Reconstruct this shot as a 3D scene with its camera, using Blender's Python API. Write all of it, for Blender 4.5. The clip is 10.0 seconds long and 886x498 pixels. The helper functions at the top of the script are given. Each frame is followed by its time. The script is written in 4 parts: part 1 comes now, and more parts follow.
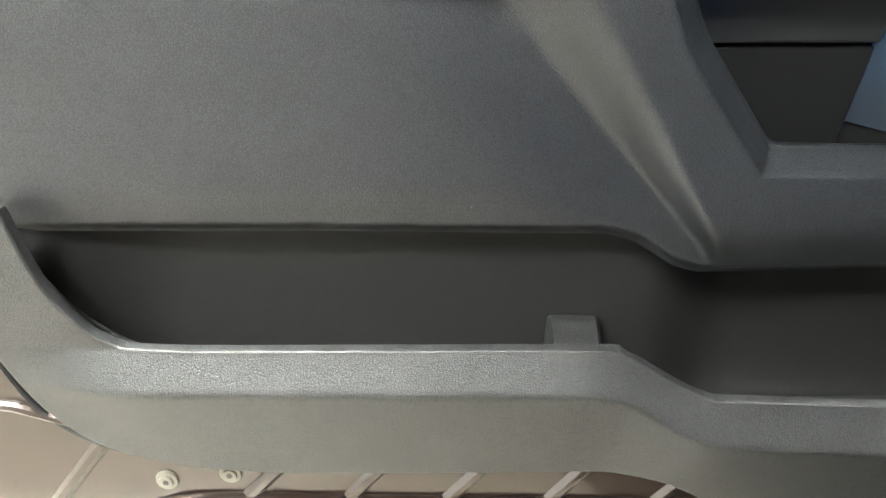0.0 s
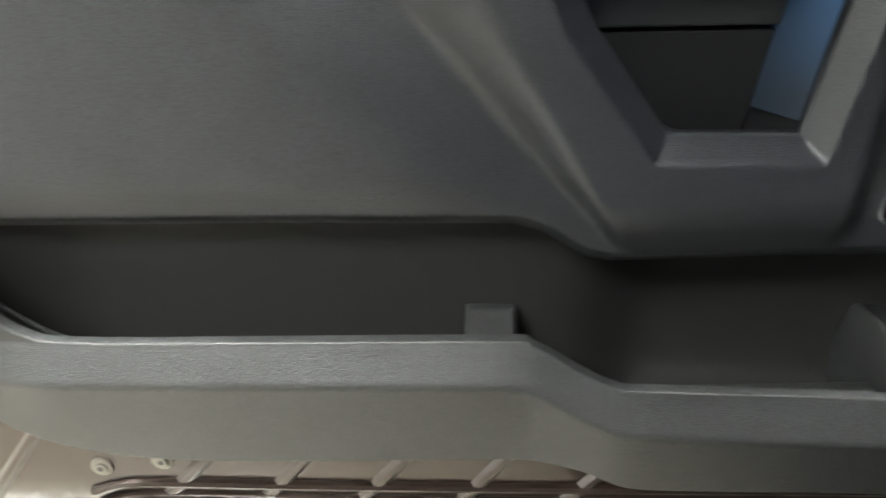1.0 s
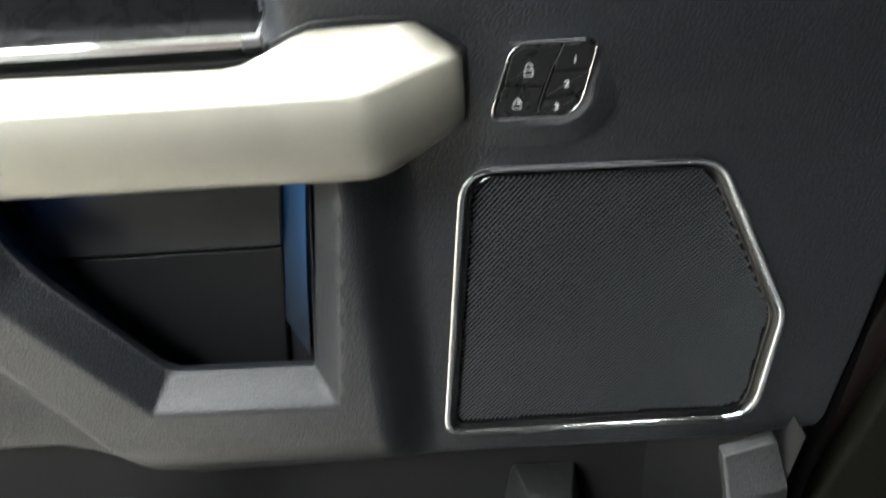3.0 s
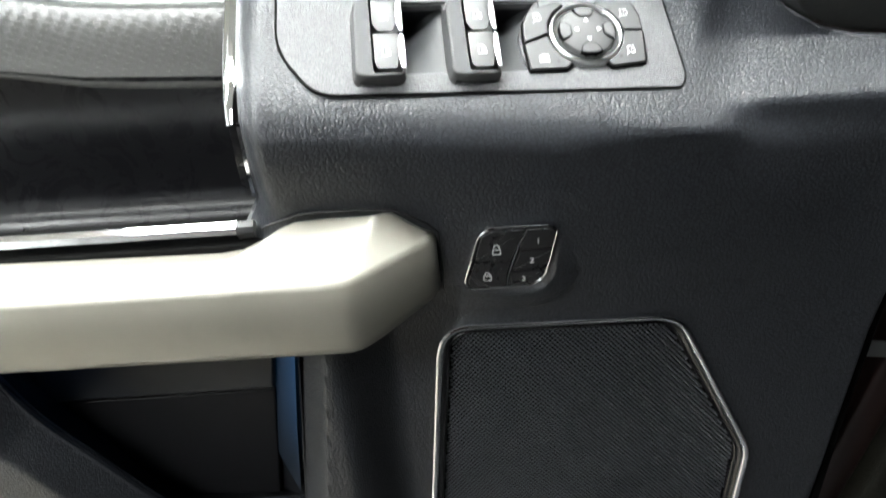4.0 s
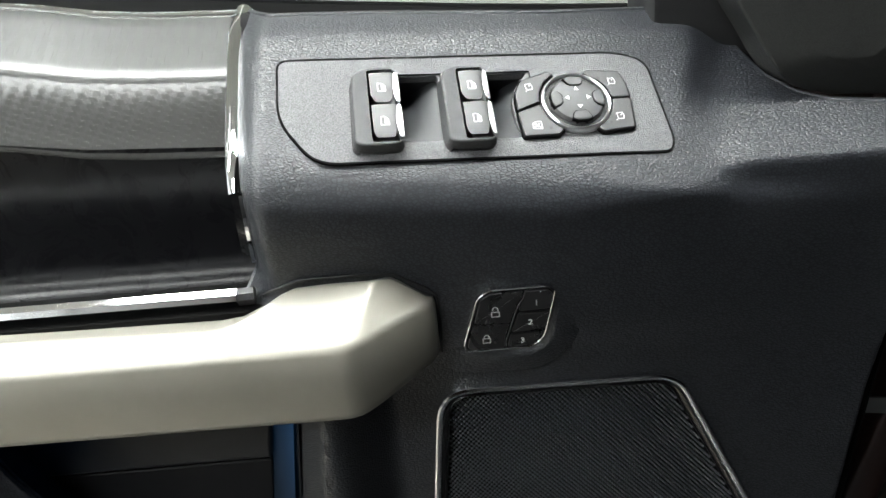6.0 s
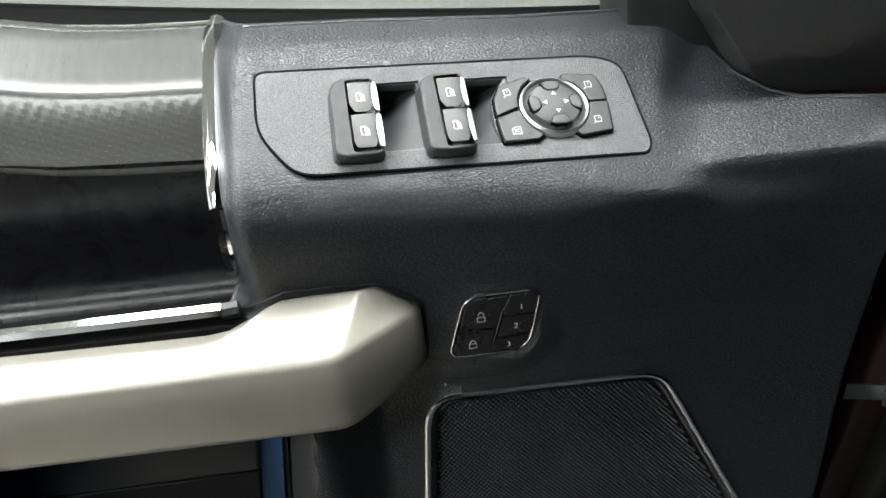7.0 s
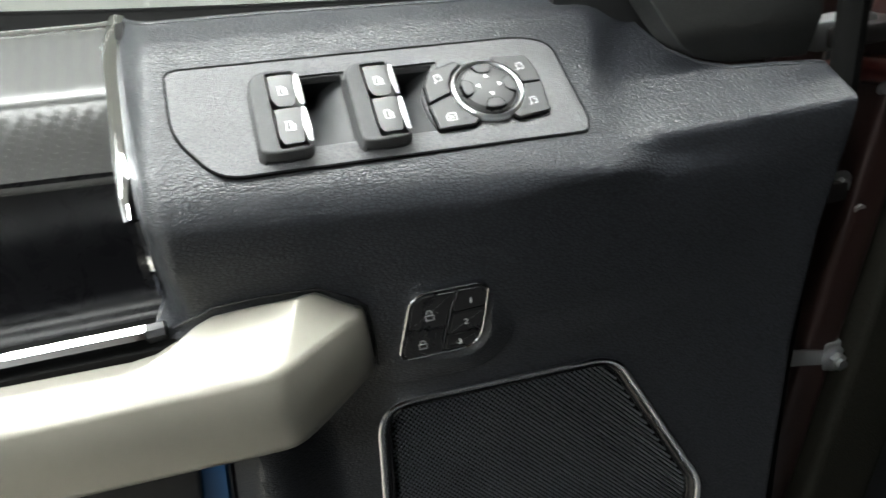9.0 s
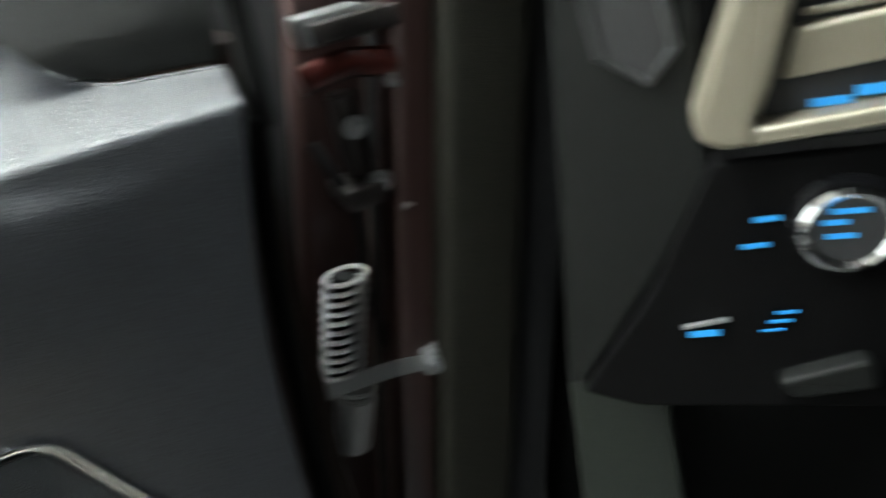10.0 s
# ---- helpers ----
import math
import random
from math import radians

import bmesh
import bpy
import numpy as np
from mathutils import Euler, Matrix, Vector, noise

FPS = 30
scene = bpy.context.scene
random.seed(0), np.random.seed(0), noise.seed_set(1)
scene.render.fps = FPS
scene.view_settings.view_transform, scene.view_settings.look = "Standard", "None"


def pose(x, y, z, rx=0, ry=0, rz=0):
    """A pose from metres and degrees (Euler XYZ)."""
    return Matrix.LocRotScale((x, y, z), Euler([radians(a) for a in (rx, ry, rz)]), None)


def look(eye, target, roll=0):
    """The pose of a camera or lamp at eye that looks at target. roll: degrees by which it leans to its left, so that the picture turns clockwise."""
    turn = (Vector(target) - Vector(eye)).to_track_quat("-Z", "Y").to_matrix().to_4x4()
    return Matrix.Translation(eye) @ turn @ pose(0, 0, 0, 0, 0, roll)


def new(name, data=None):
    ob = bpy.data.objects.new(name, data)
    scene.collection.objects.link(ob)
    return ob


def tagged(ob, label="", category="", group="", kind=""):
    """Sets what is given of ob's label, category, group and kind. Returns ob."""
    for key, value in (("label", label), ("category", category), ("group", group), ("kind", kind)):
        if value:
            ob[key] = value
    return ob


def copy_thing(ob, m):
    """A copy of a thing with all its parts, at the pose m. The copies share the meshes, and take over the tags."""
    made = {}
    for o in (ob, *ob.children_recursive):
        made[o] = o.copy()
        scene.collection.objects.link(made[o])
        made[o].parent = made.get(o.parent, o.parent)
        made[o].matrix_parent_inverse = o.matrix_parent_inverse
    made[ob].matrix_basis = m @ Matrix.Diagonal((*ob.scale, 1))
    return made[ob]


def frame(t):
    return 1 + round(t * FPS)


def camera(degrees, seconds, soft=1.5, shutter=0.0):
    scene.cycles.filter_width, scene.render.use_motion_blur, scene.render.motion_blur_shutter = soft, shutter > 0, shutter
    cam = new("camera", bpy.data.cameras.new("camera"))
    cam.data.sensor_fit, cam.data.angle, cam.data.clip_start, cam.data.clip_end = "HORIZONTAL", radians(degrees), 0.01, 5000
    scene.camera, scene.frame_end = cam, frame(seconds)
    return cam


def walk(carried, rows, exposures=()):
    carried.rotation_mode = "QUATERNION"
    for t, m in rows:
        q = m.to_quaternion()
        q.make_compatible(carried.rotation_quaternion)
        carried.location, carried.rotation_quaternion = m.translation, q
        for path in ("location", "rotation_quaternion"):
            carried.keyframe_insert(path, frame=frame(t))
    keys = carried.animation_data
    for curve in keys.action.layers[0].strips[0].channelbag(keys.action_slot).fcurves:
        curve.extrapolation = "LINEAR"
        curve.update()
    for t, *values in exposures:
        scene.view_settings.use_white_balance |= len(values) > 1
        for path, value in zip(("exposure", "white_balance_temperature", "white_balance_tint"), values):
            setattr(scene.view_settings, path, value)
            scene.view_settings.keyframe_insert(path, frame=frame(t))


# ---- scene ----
cam = camera(64.0, 10.0, shutter=0.6)
PATH = [
    (0, (-0.431, -0.546, 0.995), (-0.498, 1.243, 0.102), 0.1),
    (0.5, (-0.426, -0.539, 1.006), (-0.491, 1.22, 0.056), 0.3),
    (1, (-0.333, -0.531, 1.005), (-0.454, 1.221, 0.048), -1.3),
    (1.5, (-0.204, -0.471, 1.032), (-0.346, 1.216, -0.032), -3.7),
    (2, (-0.11, -0.426, 1.048), (-0.216, 1.266, -0.013), -3.9),
    (2.5, (-0.036, -0.394, 1.082), (-0.131, 1.298, 0.018), -4.4),
    (2.8, (-0.006, -0.37, 1.114), (-0.099, 1.306, 0.027), -4.8),
    (3, (0.006, -0.365, 1.127), (-0.082, 1.332, 0.072), -4.5),
    (3.2, (0.015, -0.357, 1.146), (-0.072, 1.342, 0.094), -4.8),
    (4.3, (0.025, -0.362, 1.205), (-0.053, 1.425, 0.309), -5.1),
    (4.5, (0.023, -0.363, 1.205), (-0.037, 1.436, 0.334), -5.1),
    (5, (0.019, -0.362, 1.206), (-0.022, 1.451, 0.364), -5.0),
    (6.5, (0.02, -0.365, 1.201), (-0.009, 1.479, 0.426), -5.9),
    (7, (0.015, -0.363, 1.208), (0.046, 1.47, 0.408), -6.4),
    (7.5, (0.007, -0.359, 1.202), (0.084, 1.48, 0.418), -7.2),
    (8, (0.005, -0.351, 1.199), (0.131, 1.478, 0.4), -7.4),
    (8.5, (0.006, -0.35, 1.198), (0.164, 1.475, 0.394), -7.7),
    (9, (0.009, -0.346, 1.195), (0.236, 1.471, 0.39), -8.5),
    (9.4, (0.071, -0.348, 1.173), (0.417, 1.469, 0.414), -10.1),
    (9.5, (0.097, -0.341, 1.19), (0.482, 1.422, 0.327), -9.1),
    (9.6, (0.13, -0.347, 1.171), (0.531, 1.438, 0.363), -11.0),
    (9.7, (0.161, -0.35, 1.163), (0.607, 1.422, 0.351), -11.5),
    (9.8, (0.188, -0.352, 1.16), (0.698, 1.392, 0.325), -11.7),
    (9.9, (0.218, -0.357, 1.151), (0.784, 1.371, 0.318), -12.3),
    (10, (0.251, -0.361, 1.146), (0.855, 1.347, 0.298), -13.2),
]
walk(cam, [(t, look(eye, target, roll)) for t, eye, target, roll in PATH],
     [(0, 1.25, 6650, 8), (0.5, 0.5, 6750, 8), (1.0, 0.55, 6600, 8), (1.5, 0.8, 6450, 9), (2.0, 1.4, 6300, 10), (2.5, 1.3, 6250, 10), (3.0, 0.7, 6400, 10), (4.3, -0.15, 6350, 10),
      (6.5, -0.6, 6400, 10), (7.5, -0.66, 6400, 10), (9.2, -0.5, 6400, 9), (9.5, -0.4, 6400, 8), (9.8, 0.15, 6300, 5), (10, 0.2, 6300, 5)])

# ---- world, light ----
world = bpy.data.worlds.new("showroom_air")
scene.world = world
world.use_nodes = True
world.node_tree.nodes["Background"].inputs[0].default_value = (0.55, 0.6, 0.65, 1)
world.node_tree.nodes["Background"].inputs[1].default_value = 0.07


# ---- materials ----
def mat(name, base, rough=0.5, metal=0.0, spec=0.5, coat=0.0):
    m = bpy.data.materials.new(name)
    m.use_nodes = True
    b = m.node_tree.nodes["Principled BSDF"]
    b.inputs["Base Color"].default_value = (*base, 1)
    b.inputs["Roughness"].default_value = rough
    b.inputs["Metallic"].default_value = metal
    b.inputs["Specular IOR Level"].default_value = spec
    b.inputs["Coat Weight"].default_value = coat
    b.inputs["Coat Roughness"].default_value = 0.04
    return m


def node(m, kind, **sets):
    n = m.node_tree.nodes.new(kind)
    for key, value in sets.items():
        n.inputs[key.replace("_", " ")].default_value = value
    return n


def link(m, a, b):
    m.node_tree.links.new(a, b)


def coords(m):
    return m.node_tree.nodes.new("ShaderNodeTexCoord").outputs["Object"]


def bump(m, height, strength, distance, before=None):
    n = node(m, "ShaderNodeBump", Strength=strength, Distance=distance)
    link(m, height, n.inputs["Height"])
    if before:
        link(m, before, n.inputs["Normal"])
    link(m, n.outputs[0], m.node_tree.nodes["Principled BSDF"].inputs["Normal"])
    return n.outputs[0]


def vary(m, base, amount, scale, rough=None):
    """Stains and wear: base colour and gloss drift at two scales."""
    co, b = coords(m), m.node_tree.nodes["Principled BSDF"]
    n = node(m, "ShaderNodeTexNoise", Scale=scale, Detail=6.0, Roughness=0.65)
    link(m, co, n.inputs["Vector"])
    ramp = m.node_tree.nodes.new("ShaderNodeValToRGB")
    ramp.color_ramp.elements[0].position, ramp.color_ramp.elements[1].position = 0.3, 0.7
    ramp.color_ramp.elements[0].color = (*[c * (1 - amount) for c in base], 1)
    ramp.color_ramp.elements[1].color = (*[c * (1 + amount) for c in base], 1)
    link(m, n.outputs["Fac"], ramp.inputs[0])
    link(m, ramp.outputs[0], b.inputs["Base Color"])
    if rough:
        mr = node(m, "ShaderNodeMapRange", To_Min=rough[0], To_Max=rough[1])
        link(m, n.outputs["Fac"], mr.inputs[0])
        link(m, mr.outputs[0], b.inputs["Roughness"])


def grain(name, base, rough, cell=420.0, strength=0.35, spec=0.5):
    """Moulded vinyl: wrinkled leather cells over a softer unevenness."""
    m = mat(name, base, 0.5, spec=spec)
    vary(m, base, 0.12, 30, rough)
    co = coords(m)
    warp = node(m, "ShaderNodeTexNoise", Scale=cell * 0.5, Detail=2.0)
    link(m, co, warp.inputs["Vector"])
    add = m.node_tree.nodes.new("ShaderNodeMixRGB")
    add.blend_type, add.inputs[0].default_value = "ADD", 0.0006
    link(m, co, add.inputs[1])
    link(m, warp.outputs["Color"], add.inputs[2])
    stretch = node(m, "ShaderNodeMapping")
    stretch.inputs["Scale"].default_value = (0.62, 1, 1)
    link(m, add.outputs[0], stretch.inputs[0])
    v = node(m, "ShaderNodeTexVoronoi", Scale=cell)
    v.feature = "DISTANCE_TO_EDGE"
    link(m, stretch.outputs[0], v.inputs["Vector"])
    plate = node(m, "ShaderNodeMapRange", From_Max=0.26, To_Max=1.0)
    plate.interpolation_type = "SMOOTHSTEP"
    link(m, v.outputs["Distance"], plate.inputs[0])
    fine = node(m, "ShaderNodeTexNoise", Scale=cell * 2.2, Detail=2.0)
    link(m, co, fine.inputs["Vector"])
    first = bump(m, plate.outputs[0], strength, 0.0011)
    bump(m, fine.outputs["Fac"], strength * 0.2, 0.0007, first)
    b = m.node_tree.nodes["Principled BSDF"]
    before = b.inputs["Base Color"].links[0].from_socket
    # creases painted darker and cells lighter, so the relief's shade is in the colour
    crease_shade = node(m, "ShaderNodeMapRange", To_Min=0.5, To_Max=1.15)
    link(m, plate.outputs[0], crease_shade.inputs[0])
    mul = m.node_tree.nodes.new("ShaderNodeMixRGB")
    mul.blend_type, mul.inputs[0].default_value = "MULTIPLY", 1.0
    link(m, before, mul.inputs[1])
    link(m, crease_shade.outputs[0], mul.inputs[2])
    link(m, mul.outputs[0], b.inputs["Base Color"])
    return m


def speckle(name, base, rough, scale, strength):
    """Spark-eroded plastic: an even fine speckle."""
    m = mat(name, base, 0.5)
    vary(m, base, 0.1, 40, rough)
    n = node(m, "ShaderNodeTexNoise", Scale=scale, Detail=2.0, Roughness=0.6)
    link(m, coords(m), n.inputs["Vector"])
    b = m.node_tree.nodes["Principled BSDF"]
    before = b.inputs["Base Color"].links[0].from_socket
    grit = node(m, "ShaderNodeMapRange", From_Min=0.35, From_Max=0.65, To_Min=1 - 0.6 * strength, To_Max=1 + 0.6 * strength)
    link(m, n.outputs["Fac"], grit.inputs[0])
    mul = m.node_tree.nodes.new("ShaderNodeMixRGB")
    mul.blend_type, mul.inputs[0].default_value = "MULTIPLY", 1.0
    link(m, before, mul.inputs[1])
    link(m, grit.outputs[0], mul.inputs[2])
    link(m, mul.outputs[0], b.inputs["Base Color"])
    bump(m, n.outputs["Fac"], strength, 0.0012)
    return m


def dust(m, scale, size, amount):
    """Sparse pale specks of dust and lint lying on a dark surface."""
    b = m.node_tree.nodes["Principled BSDF"]
    before = b.inputs["Base Color"].links[0].from_socket
    v = node(m, "ShaderNodeTexVoronoi", Scale=scale)
    link(m, coords(m), v.inputs["Vector"])
    near = node(m, "ShaderNodeMapRange", From_Min=size * 0.5, From_Max=size, To_Min=amount, To_Max=0.0)
    link(m, v.outputs["Distance"], near.inputs[0])
    mix = m.node_tree.nodes.new("ShaderNodeMixRGB")
    mix.inputs[2].default_value = (0.5, 0.5, 0.48, 1)
    link(m, near.outputs[0], mix.inputs[0])
    link(m, before, mix.inputs[1])
    link(m, mix.outputs[0], b.inputs["Base Color"])


BLACK_VINYL = grain("black_grained_vinyl", (0.0235, 0.0255, 0.0305), (0.32, 0.4), 600, 0.26)
dust(BLACK_VINYL, 34, 0.02, 0.3)
GREY_VINYL = grain("charcoal_grained_plastic", (0.031, 0.0316, 0.033), (0.3, 0.38), 600, 0.3)
SATIN_BLACK = speckle("fine_black_plastic", (0.02, 0.02, 0.022), (0.36, 0.48), 1500, 0.2)
BEZEL_PLASTIC = speckle("speckled_black_plastic", (0.11, 0.11, 0.114), (0.3, 0.36), 1300, 0.7)
HOOD_PLASTIC = speckle("fine_hood_plastic", (0.05, 0.05, 0.052), (0.4, 0.48), 2200, 0.4)
GLOSS_STEP = mat("polished_black_plastic", (0.008, 0.008, 0.009), 0.15)
# black plastic kept extra dark, the recess's shade put into the colour
RECESS = speckle("shaded_recess_plastic", (0.008, 0.008, 0.009), (0.5, 0.6), 1500, 0.2)
LEDGE = speckle("satin_ledge_plastic", (0.022, 0.023, 0.025), (0.34, 0.42), 1500, 0.15)
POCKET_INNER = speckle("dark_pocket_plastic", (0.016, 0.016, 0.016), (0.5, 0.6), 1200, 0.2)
COVER = grain("smooth_dark_grey_plastic", (0.03, 0.031, 0.03), (0.42, 0.5), 1600, 0.15)
DARK_INNER = grain("matt_dark_plastic", (0.022, 0.022, 0.024), (0.45, 0.6), 900, 0.15)
# dash and fascia: black plastic darkened further, cab shade put into the colour
DASH = grain("shaded_dash_plastic", (0.0052, 0.0058, 0.0054), (0.55, 0.65), 900, 0.15, 0.2)
FASCIA = grain("shaded_matt_fascia", (0.0026, 0.0025, 0.0027), (0.6, 0.7), 900, 0.1, 0.06)
DASH_SILVER = mat("warm_silver_paint", (0.19, 0.172, 0.13), 0.35, 0.3)
KICK = grain("grey_green_plastic", (0.012, 0.015, 0.012), (0.5, 0.6), 700, 0.15, 0.3)
ROCKER = speckle("satin_rocker_plastic", (0.048, 0.048, 0.049), (0.4, 0.46), 3000, 0.08)
PAD = speckle("dark_pad_plastic", (0.03, 0.03, 0.031), (0.4, 0.46), 3000, 0.1)
LOCK_BUTTON = mat("smooth_black_button", (0.012, 0.012, 0.013), 0.3)
SILVER = mat("satin_silver_paint", (0.245, 0.233, 0.202), 0.38, 0.35)
CHROME = mat("bright_chrome", (0.85, 0.86, 0.88), 0.06, 1.0)
DARK_CHROME = mat("dark_chrome", (0.66, 0.67, 0.69), 0.1, 1.0)
SATIN_CHROME = mat("satin_chrome", (0.85, 0.86, 0.87), 0.28, 1.0)
GLOSS_BLACK = mat("gloss_black", (0.006, 0.006, 0.007), 0.3, spec=0.15)
# near-black, stands in for shade in gaps and holes; also on dark seals
SHADE_BLACK = mat("shade_black", (0.004, 0.004, 0.004), 0.9, spec=0.05)
# the footwell's deep shade as a flat near-black
FOOTWELL_SHADE = mat("footwell_shade", (0.003, 0.003, 0.003), 0.95, spec=0.03)
RUBBER = mat("black_rubber", (0.012, 0.012, 0.013), 0.6)
PAINT = mat("dark_brown_red_metallic_paint", (0.034, 0.0212, 0.0168), 0.3, 0.5, coat=0.8)
# truck paint made lighter and satin; stands in for the jamb's stronger light
LIT_JAMB_PAINT = mat("lightened_satin_jamb_paint", (0.044, 0.023, 0.021), 0.36, 0.2, coat=0.4)
PAINT_RED = mat("red_metallic_paint", (0.07, 0.014, 0.011), 0.3, 0.3, coat=0.8)
WEATHERSTRIP = grain("olive_grey_rubber", (0.02, 0.019, 0.014), (0.6, 0.7), 600, 0.3, 0.25)
# pale base puts the boot's bright highlights into the colour
BOOT = mat("highlit_corrugated_rubber", (0.7, 0.7, 0.71), 0.3)
RIVET = mat("pale_rivet_plastic", (0.17, 0.155, 0.13), 0.4)
WHITE_INK = mat("white_ink", (0.75, 0.75, 0.75), 0.5)
DARK_STEEL = mat("dark_oiled_steel", (0.1, 0.09, 0.088), 0.35, 0.8)
STEEL = mat("galvanised_steel", (0.5, 0.51, 0.52), 0.38, 0.9)
GRILLE = mat("black_grille_metal", (0.06, 0.063, 0.069), 0.3)
WALL = mat("showroom_wall", (0.55, 0.55, 0.535), 0.8)
TILE = mat("showroom_floor", (0.27, 0.245, 0.205), 0.25)
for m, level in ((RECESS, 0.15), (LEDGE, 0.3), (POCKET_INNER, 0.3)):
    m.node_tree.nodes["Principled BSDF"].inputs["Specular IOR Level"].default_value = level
for m in (SILVER, GRILLE, RUBBER, PAINT, WALL, TILE):
    c = m.node_tree.nodes["Principled BSDF"].inputs["Base Color"].default_value[:3]
    r = m.node_tree.nodes["Principled BSDF"].inputs["Roughness"].default_value
    vary(m, c, 0.06, 25, (r * 0.85, r * 1.15))


def glowing(name, base, colour, strength):
    m = mat(name, base, 0.5)
    b = m.node_tree.nodes["Principled BSDF"]
    b.inputs["Emission Color"].default_value, b.inputs["Emission Strength"].default_value = (*colour, 1), strength
    return m


BLUE_GLOW = glowing("blue_backlight", (0.02, 0.2, 0.5), (0.05, 0.42, 1), 0.22)
LAMP = glowing("lamp_diffuser", (0.9, 0.9, 0.9), (0.97, 1, 0.96), 74)
BLUE_LAMP = glowing("blue_ambient_lamp", (0.02, 0.2, 0.5), (0.04, 0.3, 1), 26)
DAYLIGHT = glowing("daylight_outside", (0.5, 0.5, 0.5), (0.95, 1, 0.96), 1.3)
# blue light on the recess wall, painted as emission fading down and inwards
PAINTED_GLOW = glowing("painted_blue_glow", (0.006, 0.012, 0.022), (0.06, 0.27, 0.62), 0.3)
glow_pos = PAINTED_GLOW.node_tree.nodes.new("ShaderNodeSeparateXYZ")
link(PAINTED_GLOW, coords(PAINTED_GLOW), glow_pos.inputs[0])
glow_fall = node(PAINTED_GLOW, "ShaderNodeMapRange", From_Min=0.85, From_Max=0.965, To_Min=0.0, To_Max=0.2)
link(PAINTED_GLOW, glow_pos.outputs["Z"], glow_fall.inputs[0])
glow_deep = node(PAINTED_GLOW, "ShaderNodeMapRange", From_Min=-0.012, From_Max=0.034, To_Min=1.0, To_Max=0.12)
link(PAINTED_GLOW, glow_pos.outputs["Y"], glow_deep.inputs[0])
glow_both = PAINTED_GLOW.node_tree.nodes.new("ShaderNodeMath")
glow_both.operation = "MULTIPLY"
link(PAINTED_GLOW, glow_fall.outputs[0], glow_both.inputs[0])
link(PAINTED_GLOW, glow_deep.outputs[0], glow_both.inputs[1])
link(PAINTED_GLOW, glow_both.outputs[0], PAINTED_GLOW.node_tree.nodes["Principled BSDF"].inputs["Emission Strength"])
GLASS = mat("window_glass", (0.9, 0.95, 0.93), 0.0)
GLASS.node_tree.nodes["Principled BSDF"].inputs["Transmission Weight"].default_value = 1.0


def weave():
    """Carbon-look film: a two-over-two twill of light and dark tows, about 4 mm each."""
    m = mat("carbon_weave_film", (0.05, 0.05, 0.05), 0.3, 0.0, 0.4)
    co, b = coords(m), m.node_tree.nodes["Principled BSDF"]
    sep = m.node_tree.nodes.new("ShaderNodeSeparateXYZ")
    link(m, co, sep.inputs[0])

    def calc(op, a, c=None):
        n = m.node_tree.nodes.new("ShaderNodeMath")
        n.operation = op
        for k, v in enumerate((a, c)):
            if v is None:
                continue
            if isinstance(v, (int, float)):
                n.inputs[k].default_value = v
            else:
                link(m, v, n.inputs[k])
        return n.outputs[0]

    along = calc("ADD", calc("MULTIPLY", sep.outputs["Z"], 1.0), calc("MULTIPLY", sep.outputs["Y"], -0.75))
    ux, vx = calc("MULTIPLY", sep.outputs["X"], 440.0), calc("MULTIPLY", along, 420.0)
    u, v = calc("FLOOR", ux), calc("FLOOR", vx)
    twill = calc("LESS_THAN", calc("FLOORED_MODULO", calc("SUBTRACT", u, v), 4.0), 1.5)
    part_v = calc("SUBTRACT", vx, v)
    lean_tow = calc("ADD", calc("MULTIPLY", twill, part_v), calc("MULTIPLY", calc("SUBTRACT", 1.0, twill), calc("SUBTRACT", 1.0, part_v)))
    ramp = m.node_tree.nodes.new("ShaderNodeValToRGB")
    ramp.color_ramp.elements[0].color, ramp.color_ramp.elements[1].color = (0.05, 0.05, 0.049, 1), (0.056, 0.056, 0.054, 1)
    link(m, twill, ramp.inputs[0])
    link(m, ramp.outputs[0], b.inputs["Base Color"])
    rough = node(m, "ShaderNodeMapRange", To_Min=0.25, To_Max=0.22)
    link(m, twill, rough.inputs[0])
    link(m, rough.outputs[0], b.inputs["Roughness"])
    bump(m, lean_tow, 1.0, 0.00009)
    return m


def smudges(m, low, high):
    """Finger marks and wiped streaks that dull a gloss."""
    b = m.node_tree.nodes["Principled BSDF"]
    n = node(m, "ShaderNodeTexNoise", Scale=38.0, Detail=5.0, Roughness=0.7, Distortion=1.5)
    link(m, coords(m), n.inputs["Vector"])
    mr = node(m, "ShaderNodeMapRange", From_Min=0.4, From_Max=0.7, To_Min=low, To_Max=high)
    link(m, n.outputs["Fac"], mr.inputs[0])
    link(m, mr.outputs[0], b.inputs["Roughness"])


smudges(GLOSS_BLACK, 0.25, 0.36)
smudges(LOCK_BUTTON, 0.26, 0.42)
WEAVE = weave()


# ---- helpers for building ----
def thing(name, base, label, category, group="", kind=""):
    ob = new(name)
    ob.location = base
    ob.empty_display_size = 0.05
    bpy.context.view_layer.update()
    return tagged(ob, label, category, group, kind)


def part(name, bm, material, parent=None, label="", smooth=True, sharp=35):
    me = bpy.data.meshes.new(name)
    bmesh.ops.recalc_face_normals(bm, faces=bm.faces)
    for e in bm.edges:
        if len(e.link_faces) == 2 and e.calc_face_angle(0) > radians(sharp):
            e.smooth = False
    for f in bm.faces:
        f.smooth = smooth
    bm.to_mesh(me)
    bm.free()
    me.materials.append(material)
    ob = new(name, me)
    if parent:
        ob.parent = parent
        top = parent
        while top.parent:
            top = top.parent
        ob.matrix_parent_inverse = Matrix.Translation(top.location).inverted() if parent == top else Matrix()
    return tagged(ob, label)


